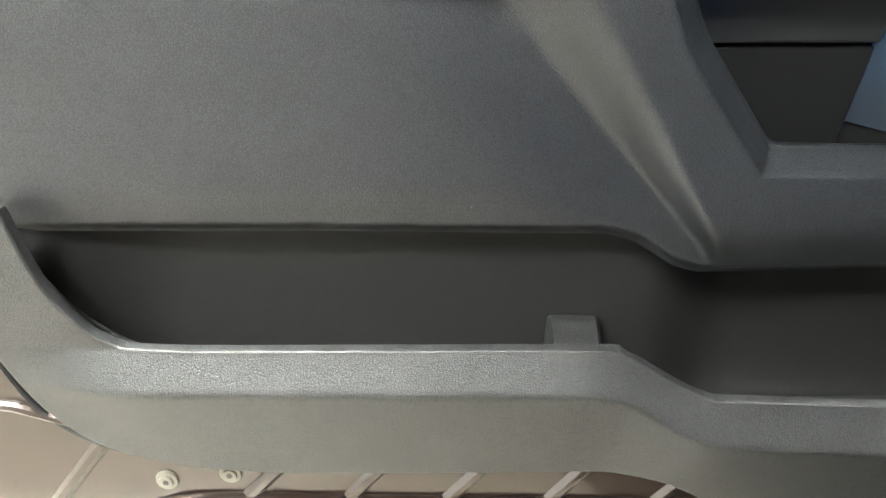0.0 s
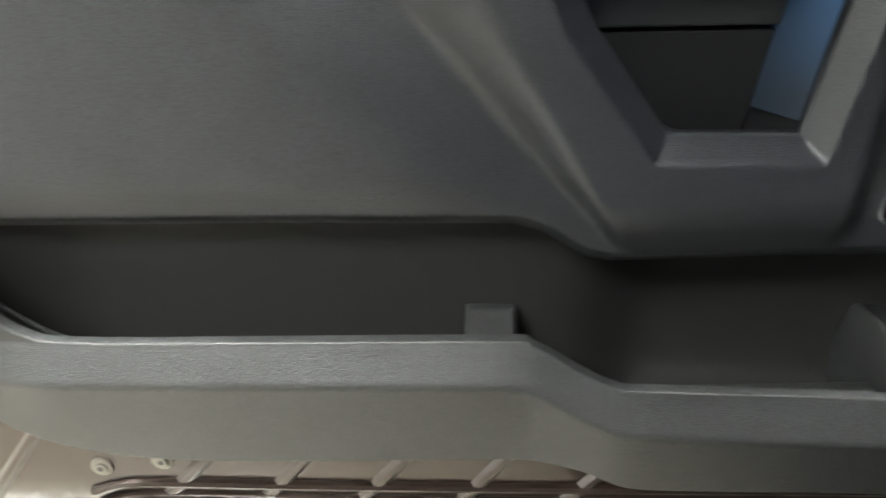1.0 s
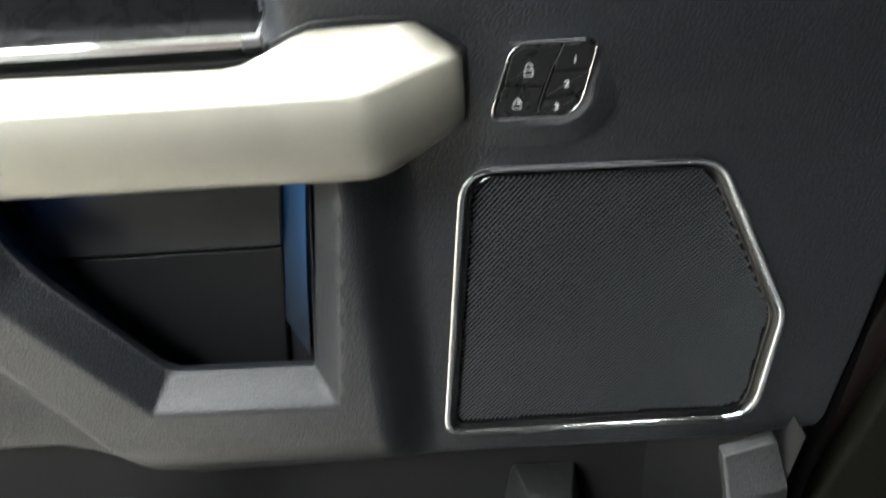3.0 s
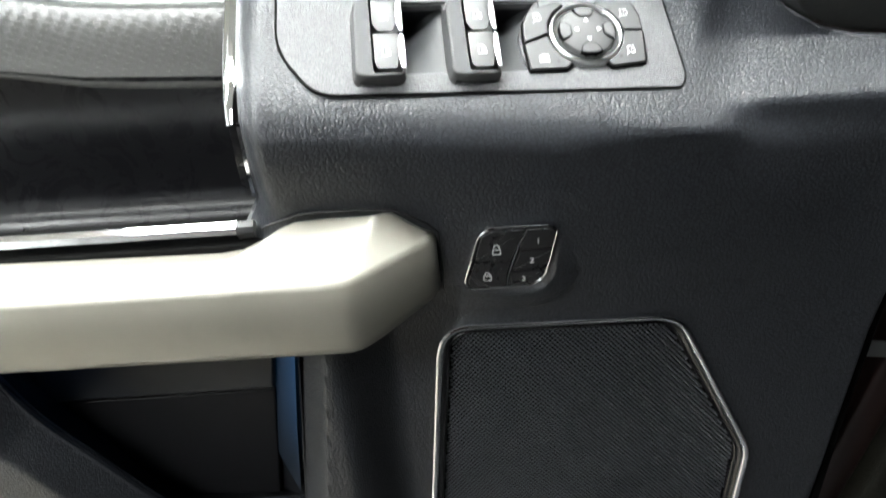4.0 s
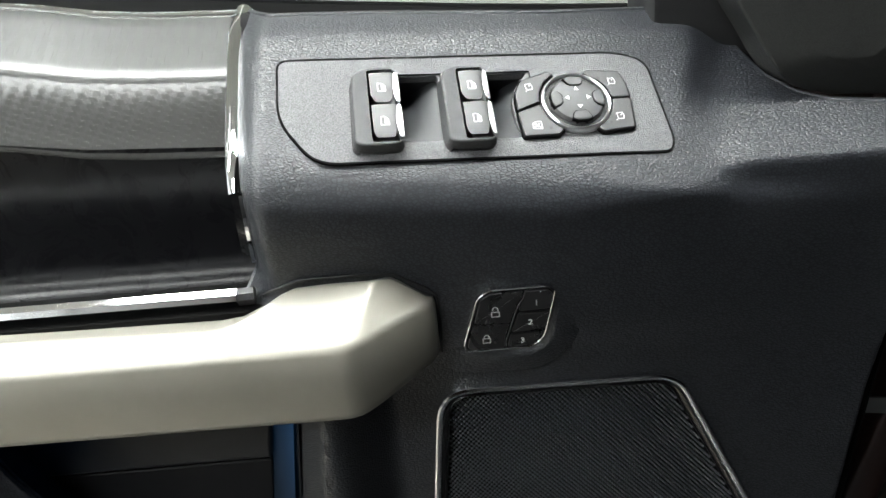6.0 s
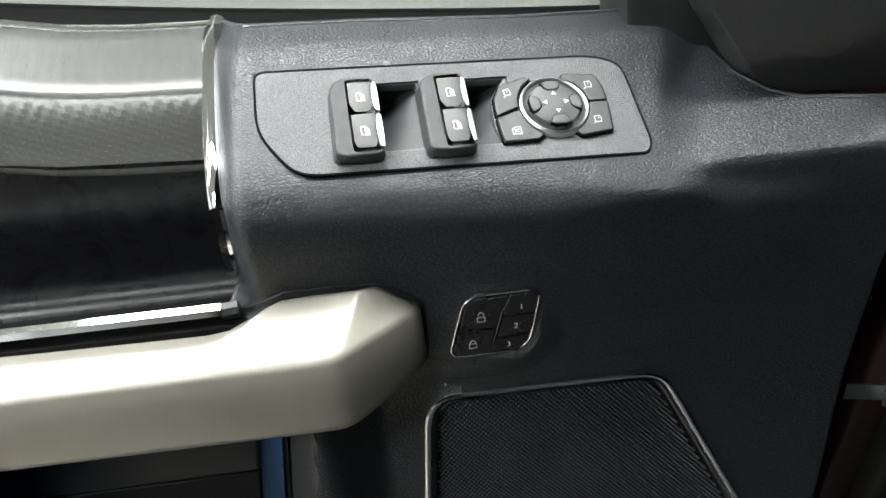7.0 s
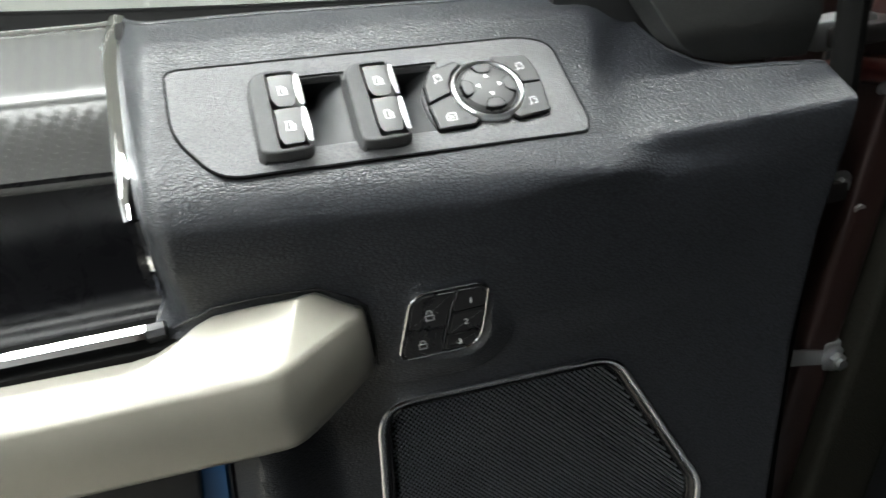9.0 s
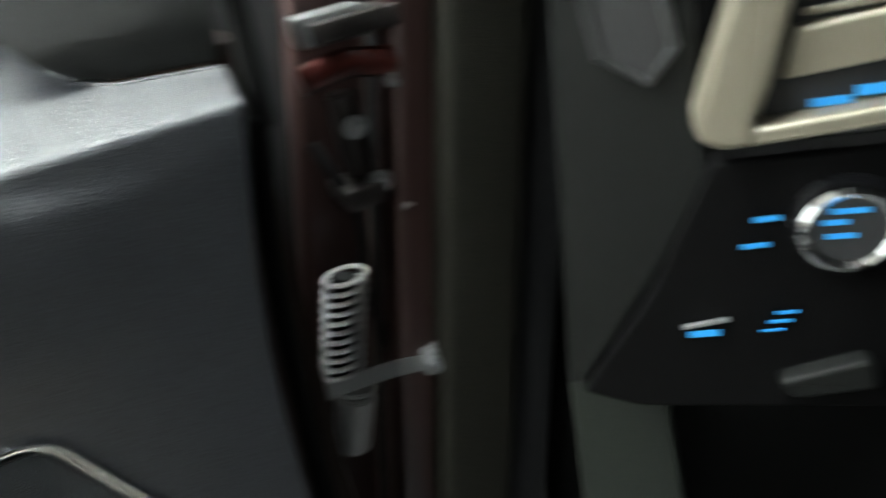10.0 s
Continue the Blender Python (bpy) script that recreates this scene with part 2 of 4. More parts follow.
def sm(a, b, x):
    t = np.clip((x - a) / (b - a), 0, 1)
    return t * t * (3 - 2 * t)


def rounded(pts, r, seg=5):
    """A polygon with rounded corners; r is one radius or one for each corner."""
    out, n = [], len(pts)
    rs = r if isinstance(r, (list, tuple)) else [r] * n
    for i in range(n):
        p, a, b = Vector(pts[i]), Vector(pts[i - 1]), Vector(pts[(i + 1) % n])
        u, v = (a - p), (b - p)
        d = min(rs[i], u.length * 0.48, v.length * 0.48)
        if d < 1e-6:
            out.append(tuple(p))
            continue
        u, v = u.normalized() * d, v.normalized() * d
        for k in range(seg + 1):
            t = k / seg
            out.append(tuple(p + u * (1 - t) ** 2 + v * t**2))
    return out


def inset(pts, d):
    """The polygon moved inwards by d."""
    n, out = len(pts), []
    area = sum(pts[i - 1][0] * pts[i][1] - pts[i][0] * pts[i - 1][1] for i in range(n))
    s = 1 if area > 0 else -1
    for i in range(n):
        p, a, b = Vector(pts[i]), Vector(pts[i - 1]), Vector(pts[(i + 1) % n])
        e, f = (p - a).normalized(), (b - p).normalized()
        na, nb = Vector((-e.y, e.x)) * s, Vector((-f.y, f.x)) * s
        m = (na + nb)
        k = m.length_squared
        out.append(tuple(p + m * min(2 / max(k, 0.3), 1.0) * d))
    return out


def curve_pts(pts, n=8):
    """A smooth line through the points (Catmull-Rom)."""
    P = [Vector(p) for p in pts]
    P = [P[0] * 2 - P[1]] + P + [P[-1] * 2 - P[-2]]
    out = []
    for i in range(1, len(P) - 2):
        for k in range(n):
            t = k / n
            a, b, c, d = P[i - 1], P[i], P[i + 1], P[i + 2]
            out.append(tuple(0.5 * (2 * b + (c - a) * t + (2 * a - 5 * b + 4 * c - d) * t * t + (3 * b - a - 3 * c + d) * t**3)))
    return out + [tuple(P[-2])]


def inside_distance(poly, x, z):
    """Distance to a polygon's edge, and whether inside."""
    best, odd = 1e9, False
    for i in range(len(poly)):
        (ax, az), (bx, bz) = poly[i - 1], poly[i]
        dx, dz = bx - ax, bz - az
        t = max(0, min(1, ((x - ax) * dx + (z - az) * dz) / (dx * dx + dz * dz + 1e-12)))
        best = min(best, math.hypot(x - ax - t * dx, z - az - t * dz))
        if (az > z) != (bz > z) and x < ax + (z - az) / (bz - az) * dx:
            odd = not odd
    return best, odd


def panel(outline, f, step, skirt, holes=(), edge=0.0015):
    """A moulded sheet over the x-z plane at depth f(x, z), with rounded edges turned back by skirt metres."""
    bm = bmesh.new()
    edges = []
    for loop in (outline, *holes):
        vs = [bm.verts.new((x, 0, z)) for x, z in loop]
        edges += [bm.edges.new((vs[i - 1], vs[i])) for i in range(len(vs))]
    bmesh.ops.triangle_fill(bm, use_beauty=True, use_dissolve=False, edges=edges, normal=(0, -1, 0))
    for axis, n in ((0, (1, 0, 0)), (2, (0, 0, 1))):
        vals = [v.co[axis] for v in bm.verts]
        lo, hi = min(vals), max(vals)
        k = int((hi - lo) / step)
        for i in range(1, k + 1):
            c = [0, 0, 0]
            c[axis] = lo + i * (hi - lo) / (k + 1)
            bmesh.ops.bisect_plane(bm, geom=bm.verts[:] + bm.edges[:] + bm.faces[:], plane_co=c, plane_no=n, dist=1e-6)
    bmesh.ops.remove_doubles(bm, verts=bm.verts, dist=2e-5)
    rim = [(e.verts[0], e.verts[1]) for e in bm.edges if len(e.link_faces) == 1]
    out = {}
    for e in bm.edges:
        if len(e.link_faces) == 1:
            d = (e.verts[1].co - e.verts[0].co).normalized()
            n = Vector((d.z, 0, -d.x))
            if n.dot(e.link_faces[0].calc_center_median() - e.verts[0].co) > 0:
                n = -n
            for v in e.verts:
                out[v] = out.get(v, Vector()) + n
    for v in bm.verts:
        v.co.y = f(v.co.x, v.co.z)
    last = {v: v for v in out}
    rings = [(math.sin(a), 1 - math.cos(a), 0) for a in (radians(b) for b in (30, 60, 90))] + [(1, 1, 1)]
    for side, back, tail in rings:
        ring = {v: bm.verts.new(v.co + n.normalized() * edge * side + Vector((0, edge * back + skirt * tail, 0))) for v, n in out.items()}
        for a, b in rim:
            bm.faces.new((last[a], last[b], ring[b], ring[a]))
        last = ring
    return bm


def prism(pts, depth, bevel=0.0, m=None, seg=2):
    """A plate with the given outline in local x-y, from z = 0 up to depth, with rounded upper edges."""
    bm = bmesh.new()
    loops = [(pts, 0)]
    if bevel > 0:
        loops.append((pts, depth - bevel))
        for k in range(1, seg + 1):
            a = k / seg * math.pi / 2
            loops.append((inset(pts, bevel * (1 - math.cos(a))), depth - bevel + bevel * math.sin(a)))
        loops.append((inset(pts, bevel + 0.00025), depth))
    else:
        loops.append((pts, depth))
    rows = [[bm.verts.new((x, y, h)) for x, y in loop] for loop, h in loops]
    for a, b in zip(rows, rows[1:]):
        for i in range(len(pts)):
            bm.faces.new((a[i - 1], a[i], b[i], b[i - 1]))
    bm.faces.new(rows[-1])
    bm.faces.new(rows[0][::-1])
    if m:
        bm.transform(m)
    return bm


def soft_plate(raw, radii, depth, bevel, m, seg=4, flare=0.0):
    """A plate as prism() makes it, but with its corners rounded anew at each height, so that tight corners stay clean."""
    rs = radii if isinstance(radii, (list, tuple)) else [radii] * len(raw)
    n = len(raw)
    turn = sum(raw[i - 1][0] * raw[i][1] - raw[i][0] * raw[i - 1][1] for i in range(n))
    hollow = []
    for i in range(n):
        (ax, ay), (px, py), (bx, by) = raw[i - 1], raw[i], raw[(i + 1) % n]
        hollow.append(((px - ax) * (by - py) - (py - ay) * (bx - px)) * turn < 0)

    def ring(d):
        return rounded(inset(raw, d), [r + d if h else max(r - d, 0.0002) for r, h in zip(rs, hollow)], 4)

    loops = [(ring(-flare), 0), (ring(-flare * 0.35), (depth - bevel) * 0.5), (ring(0), depth - bevel)] if flare else [(ring(0), 0), (ring(0), depth - bevel)]
    for k in range(1, seg + 1):
        a = k / seg * math.pi / 2
        loops.append((ring(bevel * (1 - math.cos(a))), depth - bevel + bevel * math.sin(a)))
    loops.append((ring(bevel + 0.0003), depth))
    bm = bmesh.new()
    rows = [[bm.verts.new((x, y, h)) for x, y in loop] for loop, h in loops]
    for a, b in zip(rows, rows[1:]):
        for i in range(len(a)):
            bm.faces.new((a[i - 1], a[i], b[i], b[i - 1]))
    bm.faces.new(rows[-1])
    bm.faces.new(rows[0][::-1])
    bm.transform(m)
    return bm


def loft(rows, close=False, caps=False):
    """A surface through rows of points."""
    bm = bmesh.new()
    vs = [[bm.verts.new(p) for p in row] for row in rows]
    for a, b in zip(vs, vs[1:]):
        n = len(a)
        for i in range(0 if close else 1, n):
            bm.faces.new((a[i - 1], a[i], b[i], b[i - 1]))
    if caps:
        bm.faces.new(vs[0])
        bm.faces.new(vs[-1][::-1])
    return bm


def sweep(path, section, up=(0, -1, 0), closed=False):
    """A bar along a path. section: points (across, up)."""
    P, rows, n = [Vector(p) for p in path], [], len(path)
    for i in range(n):
        a = P[i - 1] if i or closed else P[i]
        b = P[(i + 1) % n] if i < n - 1 or closed else P[i]
        t = (b - a).normalized()
        w = Vector(up)
        w = (w - t * w.dot(t)).normalized()
        s = t.cross(w)
        rows.append([P[i] + s * u + w * v for u, v in section])
    if closed:
        rows.append(rows[0])
    bm = loft(rows, close=True, caps=not closed)
    if closed:
        bmesh.ops.remove_doubles(bm, verts=bm.verts, dist=1e-6)
    return bm


def ring_section(w, h, n=10):
    return [(w / 2 * math.cos(a), h / 2 * math.sin(a)) for a in (i / n * math.tau for i in range(n))]


def box(x0, x1, y0, y1, z0, z1, bevel=0.0, seg=2):
    bm = bmesh.new()
    bmesh.ops.create_cube(bm, size=1, matrix=Matrix.Translation(((x0 + x1) / 2, (y0 + y1) / 2, (z0 + z1) / 2)) @ Matrix.Diagonal((x1 - x0, y1 - y0, z1 - z0, 1)))
    if bevel:
        bmesh.ops.bevel(bm, geom=bm.edges[:], offset=bevel, segments=seg, profile=0.5, affect="EDGES")
    return bm


def cylinder(r, h, m, n=20, r2=None, bevel=0.0):
    bm = bmesh.new()
    bmesh.ops.create_cone(bm, cap_ends=True, segments=n, radius1=r, radius2=r if r2 is None else r2, depth=h, matrix=Matrix.Translation((0, 0, h / 2)))
    if bevel:
        bmesh.ops.bevel(bm, geom=[e for e in bm.edges if abs(e.verts[0].co.z - e.verts[1].co.z) < 1e-6], offset=bevel, segments=2, affect="EDGES")
    bm.transform(m)
    return bm


def merge(*bms):
    out = bmesh.new()
    for bm in bms:
        me = bpy.data.meshes.new("scratch")
        bm.to_mesh(me)
        bm.free()
        out.from_mesh(me)
        bpy.data.meshes.remove(me)
    return out


def plane_frame(origin, u, v):
    """A frame with x along u, y near v and z towards the viewer's side."""
    u = Vector(u).normalized()
    n = u.cross(Vector(v)).normalized()
    w = n.cross(u)
    return Matrix((( u.x, w.x, n.x, origin[0]), (u.y, w.y, n.y, origin[1]), (u.z, w.z, n.z, origin[2]), (0, 0, 0, 1)))


# ---- the showroom ----
def room():
    tagged(part("floor", box(-6, 6, -6, 5, -0.1, 0), TILE), "pale polished showroom floor", "floor", kind="structure")
    tagged(part("ceiling", box(-6, 6, -6, 5, 3.6, 3.7), WALL), "white showroom ceiling", "ceiling", kind="structure")
    tagged(part("wall_north", box(-6, 6, 5, 5.1, 0, 3.6), WALL), "pale showroom wall behind the door", "wall", kind="structure")
    # unseen wall, added solid right of x = -1.6 to block daylight there
    tagged(part("wall_south", merge(box(-6, 6, -6.1, -6, 0, 0.25), box(-6, 6, -6.1, -6, 3.1, 3.6), box(-1.6, 6, -6.1, -6, 0.25, 3.1)), WALL), "unseen pale showroom wall with an assumed shopfront opening", "wall", kind="structure")
    tagged(part("wall_west", merge(box(-6.1, -6, -6, 5, 0, 0.25), box(-6.1, -6, -6, 5, 3.1, 3.6), box(-6.1, -6, 2, 5, 0.25, 3.1)), WALL), "unseen pale showroom wall with an assumed shopfront opening", "wall", kind="structure")
    tagged(part("wall_east", box(6, 6.1, -6, 5, 0, 3.6), WALL), "pale showroom wall", "wall", kind="structure")
    sky = merge(box(-6.6, -6.5, -6, 3, -0.5, 4), box(-6.5, 1.5, -6.6, -6.5, -0.5, 4))
    tagged(part("backdrop", sky, DAYLIGHT), "bright daylight outside the shopfront", "backdrop", kind="structure")
    first = None
    for x, y in ((0.5, 0.15), (-0.8, 0.1), (2.0, 0.3), (-2.1, -0.3), (-3.5, -0.45), (-1.15, -2.45), (-2.4, -3.0)):
        if first is None:
            first = thing("ceiling_light", (x, y, 3.6), "long white ceiling light panel, switched on", "light", "ceiling lights")
            part("frame", box(x - 0.62, x + 0.62, y - 0.34, y + 0.34, 3.55, 3.6, 0.01), WALL, first)
            part("diffuser", box(x - 0.58, x + 0.58, y - 0.3, y + 0.3, 3.54, 3.552), LAMP, first, "glowing white diffuser")
        else:
            copy_thing(first, Matrix.Translation((x, y, 3.6)))


room()

# ---- the truck door: shape of its trim ----
TRUCK = thing("truck_body", (0.6, 0.2, 0), "dark red pickup truck body beside the open door", "truck")
DOOR = thing("car_door", (-0.3, 0.1, 0.2), "open truck door, black and charcoal trim, silver handle", "car door")


def table(pairs, blur=0.006):
    zs = np.arange(0.6, 1.3, 0.001)
    ys = np.interp(zs, *zip(*pairs))
    k = max(1, int(blur / 0.001))
    pad = np.pad(ys, k, mode="edge")
    return zs, np.convolve(pad, np.ones(2 * k + 1) / (2 * k + 1), "valid")


BEZEL_M = plane_frame((0.0385, 0.022, 1.1205), (0.199, 0.027, -0.015), (-0.011, 0.048, 0.041))
BN, BO = BEZEL_M.col[2].to_3d(), BEZEL_M.translation
FRONT = table([(0.6, 0.03), (0.68, 0.012), (0.745, 0.0), (0.95, 0.0), (0.975, -0.004), (0.995, -0.0115), (1.02, -0.0152), (1.05, -0.0185), (1.068, -0.0205),
               (1.08, -0.0212), (1.3, -0.0212)])
FLAT = table([(0.6, 0.03), (0.68, 0.012), (0.745, 0.0), (0.95, 0.0), (1.06, -0.002), (1.0805, -0.001), (1.0835, 0.001), (1.104, 0.043), (1.118, 0.068),
              (1.14, 0.1), (1.3, 0.3)], 0.0015)
CUP = rounded([(-0.292, 0.975), (-0.264, 0.908), (-0.1995, 0.8225), (-0.1005, 0.8225), (-0.0795, 0.975)], [0.002, 0.02, 0.012, 0.004, 0.002])
LIP = [(0.239, 0.722), (0.183, 0.712), (-0.073, 0.705), (-0.225, 0.696), (-0.247, 0.702), (-0.285, 0.728), (-0.31, 0.736), (-0.538, 0.734), (-0.95, 0.725)]
LIP_X, LIP_Z = [p[0] for p in LIP[::-1]], [p[1] for p in LIP[::-1]]


def soft_max(a, b, k):
    h = max(k - abs(a - b), 0) / k
    return max(a, b) + h * h * k / 4


def trim_y(x, z):
    """Depth of the inner trim over the door's plane."""
    slope = BO.y - (BN.x * (x - BO.x) + BN.z * (z - BO.z)) / BN.y
    top = z - (1.153 - 0.078 * (x - 0.04))
    if top > 0:
        slope += 1.6 * top
    a = soft_max(float(np.interp(z, *FRONT)) + 0.06 * (x - 0.04) * float(sm(1.03, 1.08, z)), slope, 0.02 - 0.017 * float(sm(0.06, 0.15, x)))
    w = float(sm(0.05, 0.27, x))
    far = 0.018 * float(sm(1.1, 1.14, z))
    w += (float(sm(0.147 + far, 0.186 + far, x)) - w) * float(sm(1.055, 1.082, z))
    y = a * (1 - w) + float(np.interp(z, *FLAT)) * w
    y += 0.1 * float(sm(-0.076, -0.13, x) * sm(1.02, 1.05, z))
    if z < 1.03:
        lip = float(np.interp(x, LIP_X, LIP_Z))
        block = float(sm(-0.026, -0.063, x)) * float((1 - sm(1.0, 1.03, z)) * sm(lip - 0.005, lip + 0.075, z))
        edge = x - (-0.226 - 0.632 * (z - 0.735))
        wide = 0.012 + 0.22 * max(0, z - 0.735)
        y += -0.033 * block * float(sm(-1.25 * wide, 0.25 * wide, edge))
        y += -0.012 * float(sm(-wide, -wide - 0.12, edge) * sm(lip - 0.01, lip + 0.05, z))
        y += 0.01 * float(1 - sm(lip, lip + 0.014, z))
        d = max(0, 0.8225 - z, (-0.1995 - x) * 0.798 + (0.8225 - z) * 0.602, (-0.264 - x) * 0.922 + (0.908 - z) * 0.388, (x + 0.1005) * 0.9906 - (z - 0.8225) * 0.1364)
        if d < 0.0175 and z < 0.985:
            y += 0.019 * (1 - d / 0.0175)
    return y


WELL_HOLE = [(p.x, p.z) for p in (BEZEL_M @ Vector((a, b, 0)) for a, b in ((-0.0605, 0.0225), (0.0335, 0.0225), (0.0335, -0.0265), (-0.0605, -0.0265)))]
SPEAKER = rounded([(0.0005, 0.9535), (0.147, 0.9522), (0.2022, 0.8392), (0.1965, 0.7465), (-0.0222, 0.7418)], [0.022, 0.016, 0.01, 0.024, 0.018], 7)


TRIM_SIDE = [(-0.102, 1.03), (-0.0935, 1.045), (-0.0885, 1.062), (-0.0865, 1.08), (-0.087, 1.095), (-0.0885, 1.11), (-0.0935, 1.137), (-0.0985, 1.165), (-0.0995, 1.1735)]


def trim():
    edge = [(-0.95, 1.0), (-0.3, 1.0), *TRIM_SIDE, (-0.018, 1.1675), (0.085, 1.158), (0.172, 1.152), (0.184, 1.149), (0.193, 1.142), (0.203, 1.125), (0.211, 1.114), (0.224, 1.106), (0.242, 1.101),
            (0.293, 1.097), (0.293, 1.082), (0.274, 1.007), (0.262, 0.93), (0.252, 0.81), (0.245, 0.745)]
    part("trim_panel", panel(edge + LIP, trim_y, 0.003, 0.005, (CUP, inset(SPEAKER, 0.003), WELL_HOLE)), BLACK_VINYL, DOOR, "black grained vinyl trim panel")


trim()


def speaker():
    base = part("speaker_grille", panel(inset(SPEAKER, 0.002), lambda x, z: 0.0055, 0.05, 0.004), SHADE_BLACK, DOOR, "black perforated speaker grille with chrome surround")
    rows = [[(x, y, z) for x, z in inset(SPEAKER, d)] for d, y in ((-0.0012, 0.002), (-0.0011, -0.0012), (-0.0005, -0.0026), (0.0008, -0.0031), (0.0024, -0.0026), (0.0036, -0.0012), (0.0039, 0.001))]
    part("chrome_surround", loft(rows, close=True), DARK_CHROME, base, "polished dark chrome ring")
    rows = [[(x, y, z) for x, z in inset(SPEAKER, d)] for d, y in ((0.0036, -0.0004), (0.0046, 0.0008), (0.0066, 0.0018), (0.0074, 0.0012), (0.0081, 0.0018), (0.0084, 0.0056))]
    part("surround_step", loft(rows, close=True), GLOSS_STEP, base, "gloss black inner step of the ring")
    verts, faces = [], []
    lo = inset(SPEAKER, 0.0088)
    px, pz, h = 0.0032, 0.0018, 0.0017
    for j in range(int(0.22 / pz)):
        z = 0.741 + j * pz
        for i in range(int(0.24 / px)):
            x = -0.03 + (i + (j % 2) * 0.5) * px
            d, odd = inside_distance(lo, x, z)
            if odd:
                k = len(verts)
                a, b = px * 0.37, pz * 0.58
                verts += [(x - a, 0.0056, z), (x, 0.0056, z - b), (x + a, 0.0056, z), (x, 0.0056, z + b), (x - a * 0.45, 0.0056 - h, z - b * 0.1), (x + a * 0.45, 0.0056 - h, z - b * 0.1)]
                faces += [(k, k + 1, k + 4), (k + 1, k + 5, k + 4), (k + 1, k + 2, k + 5), (k + 2, k + 3, k + 5), (k + 3, k + 4, k + 5), (k + 3, k, k + 4)]
    me = bpy.data.meshes.new("grille_mesh")
    me.from_pydata(verts, [], faces)
    me.materials.append(GRILLE)
    ob = new("grille_mesh", me)
    ob.parent = base
    tagged(ob, "fine pattern of raised black grille webs", kind="stuff")


speaker()


def cup():
    deep = rounded([(-0.29, 0.975), (-0.282, 0.9), (-0.215, 0.786), (-0.134, 0.786), (-0.103, 0.975)], [0.002, 0.02, 0.012, 0.004, 0.002])
    walls = loft([[(x, trim_y(x, z), z) for x, z in CUP], [(x, trim_y(x, z) + 0.0012, z) for x, z in inset(CUP, 0.0008)], [(x, trim_y(x, z) + 0.004, z) for x, z in inset(CUP, 0.0018)],
                  [(x, 0.034, z) for x, z in deep], [(x, 0.062, z) for x, z in inset(deep, 0.001)]], close=True)
    lid = bmesh.new()
    lid.faces.new([lid.verts.new((x, 0.062, z)) for x, z in deep])
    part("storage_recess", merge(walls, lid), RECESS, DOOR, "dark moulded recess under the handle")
    upper = soft_plate([(-0.2825, 0.8925), (-0.291, 0.99), (-0.1005, 0.99), (-0.1172, 0.8945)], 0.002, 0.02, 0.0025, plane_frame((0, 0.042, 0), (1, 0, 0), (0, 0, 1)))
    part("recess_ledge", upper, LEDGE, DOOR, "satin black plate across the top of the recess")
    lower = soft_plate([(-0.215, 0.787), (-0.2785, 0.889), (-0.1182, 0.891), (-0.1335, 0.786)], 0.002, 0.016, 0.002, plane_frame((0, 0.042, 0), (1, 0, 0), (0, 0, 1)))
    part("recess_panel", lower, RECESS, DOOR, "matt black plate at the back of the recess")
    # added strip that glows in place of blue light falling on the wall
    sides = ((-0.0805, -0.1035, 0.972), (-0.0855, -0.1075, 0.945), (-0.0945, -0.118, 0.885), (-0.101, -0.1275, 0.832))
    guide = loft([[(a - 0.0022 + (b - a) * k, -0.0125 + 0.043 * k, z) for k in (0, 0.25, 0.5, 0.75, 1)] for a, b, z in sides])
    part("painted_side_glow", guide, PAINTED_GLOW, DOOR, "side strip of the recess, blue light painted in as a glow")
    # added black plates that only keep the blue lamp off the left wall
    part("lamp_shield", merge(box(-0.268, -0.228, 0.0102, 0.0116, 0.958, 0.974), box(-0.27, -0.2682, 0.0102, 0.021, 0.93, 0.974)), SHADE_BLACK, DOOR)
    part("ambient_light", box(-0.266, -0.23, 0.0125, 0.0135, 0.96, 0.971), BLUE_LAMP, DOOR, "small blue ambient lamp under the handle")


cup()


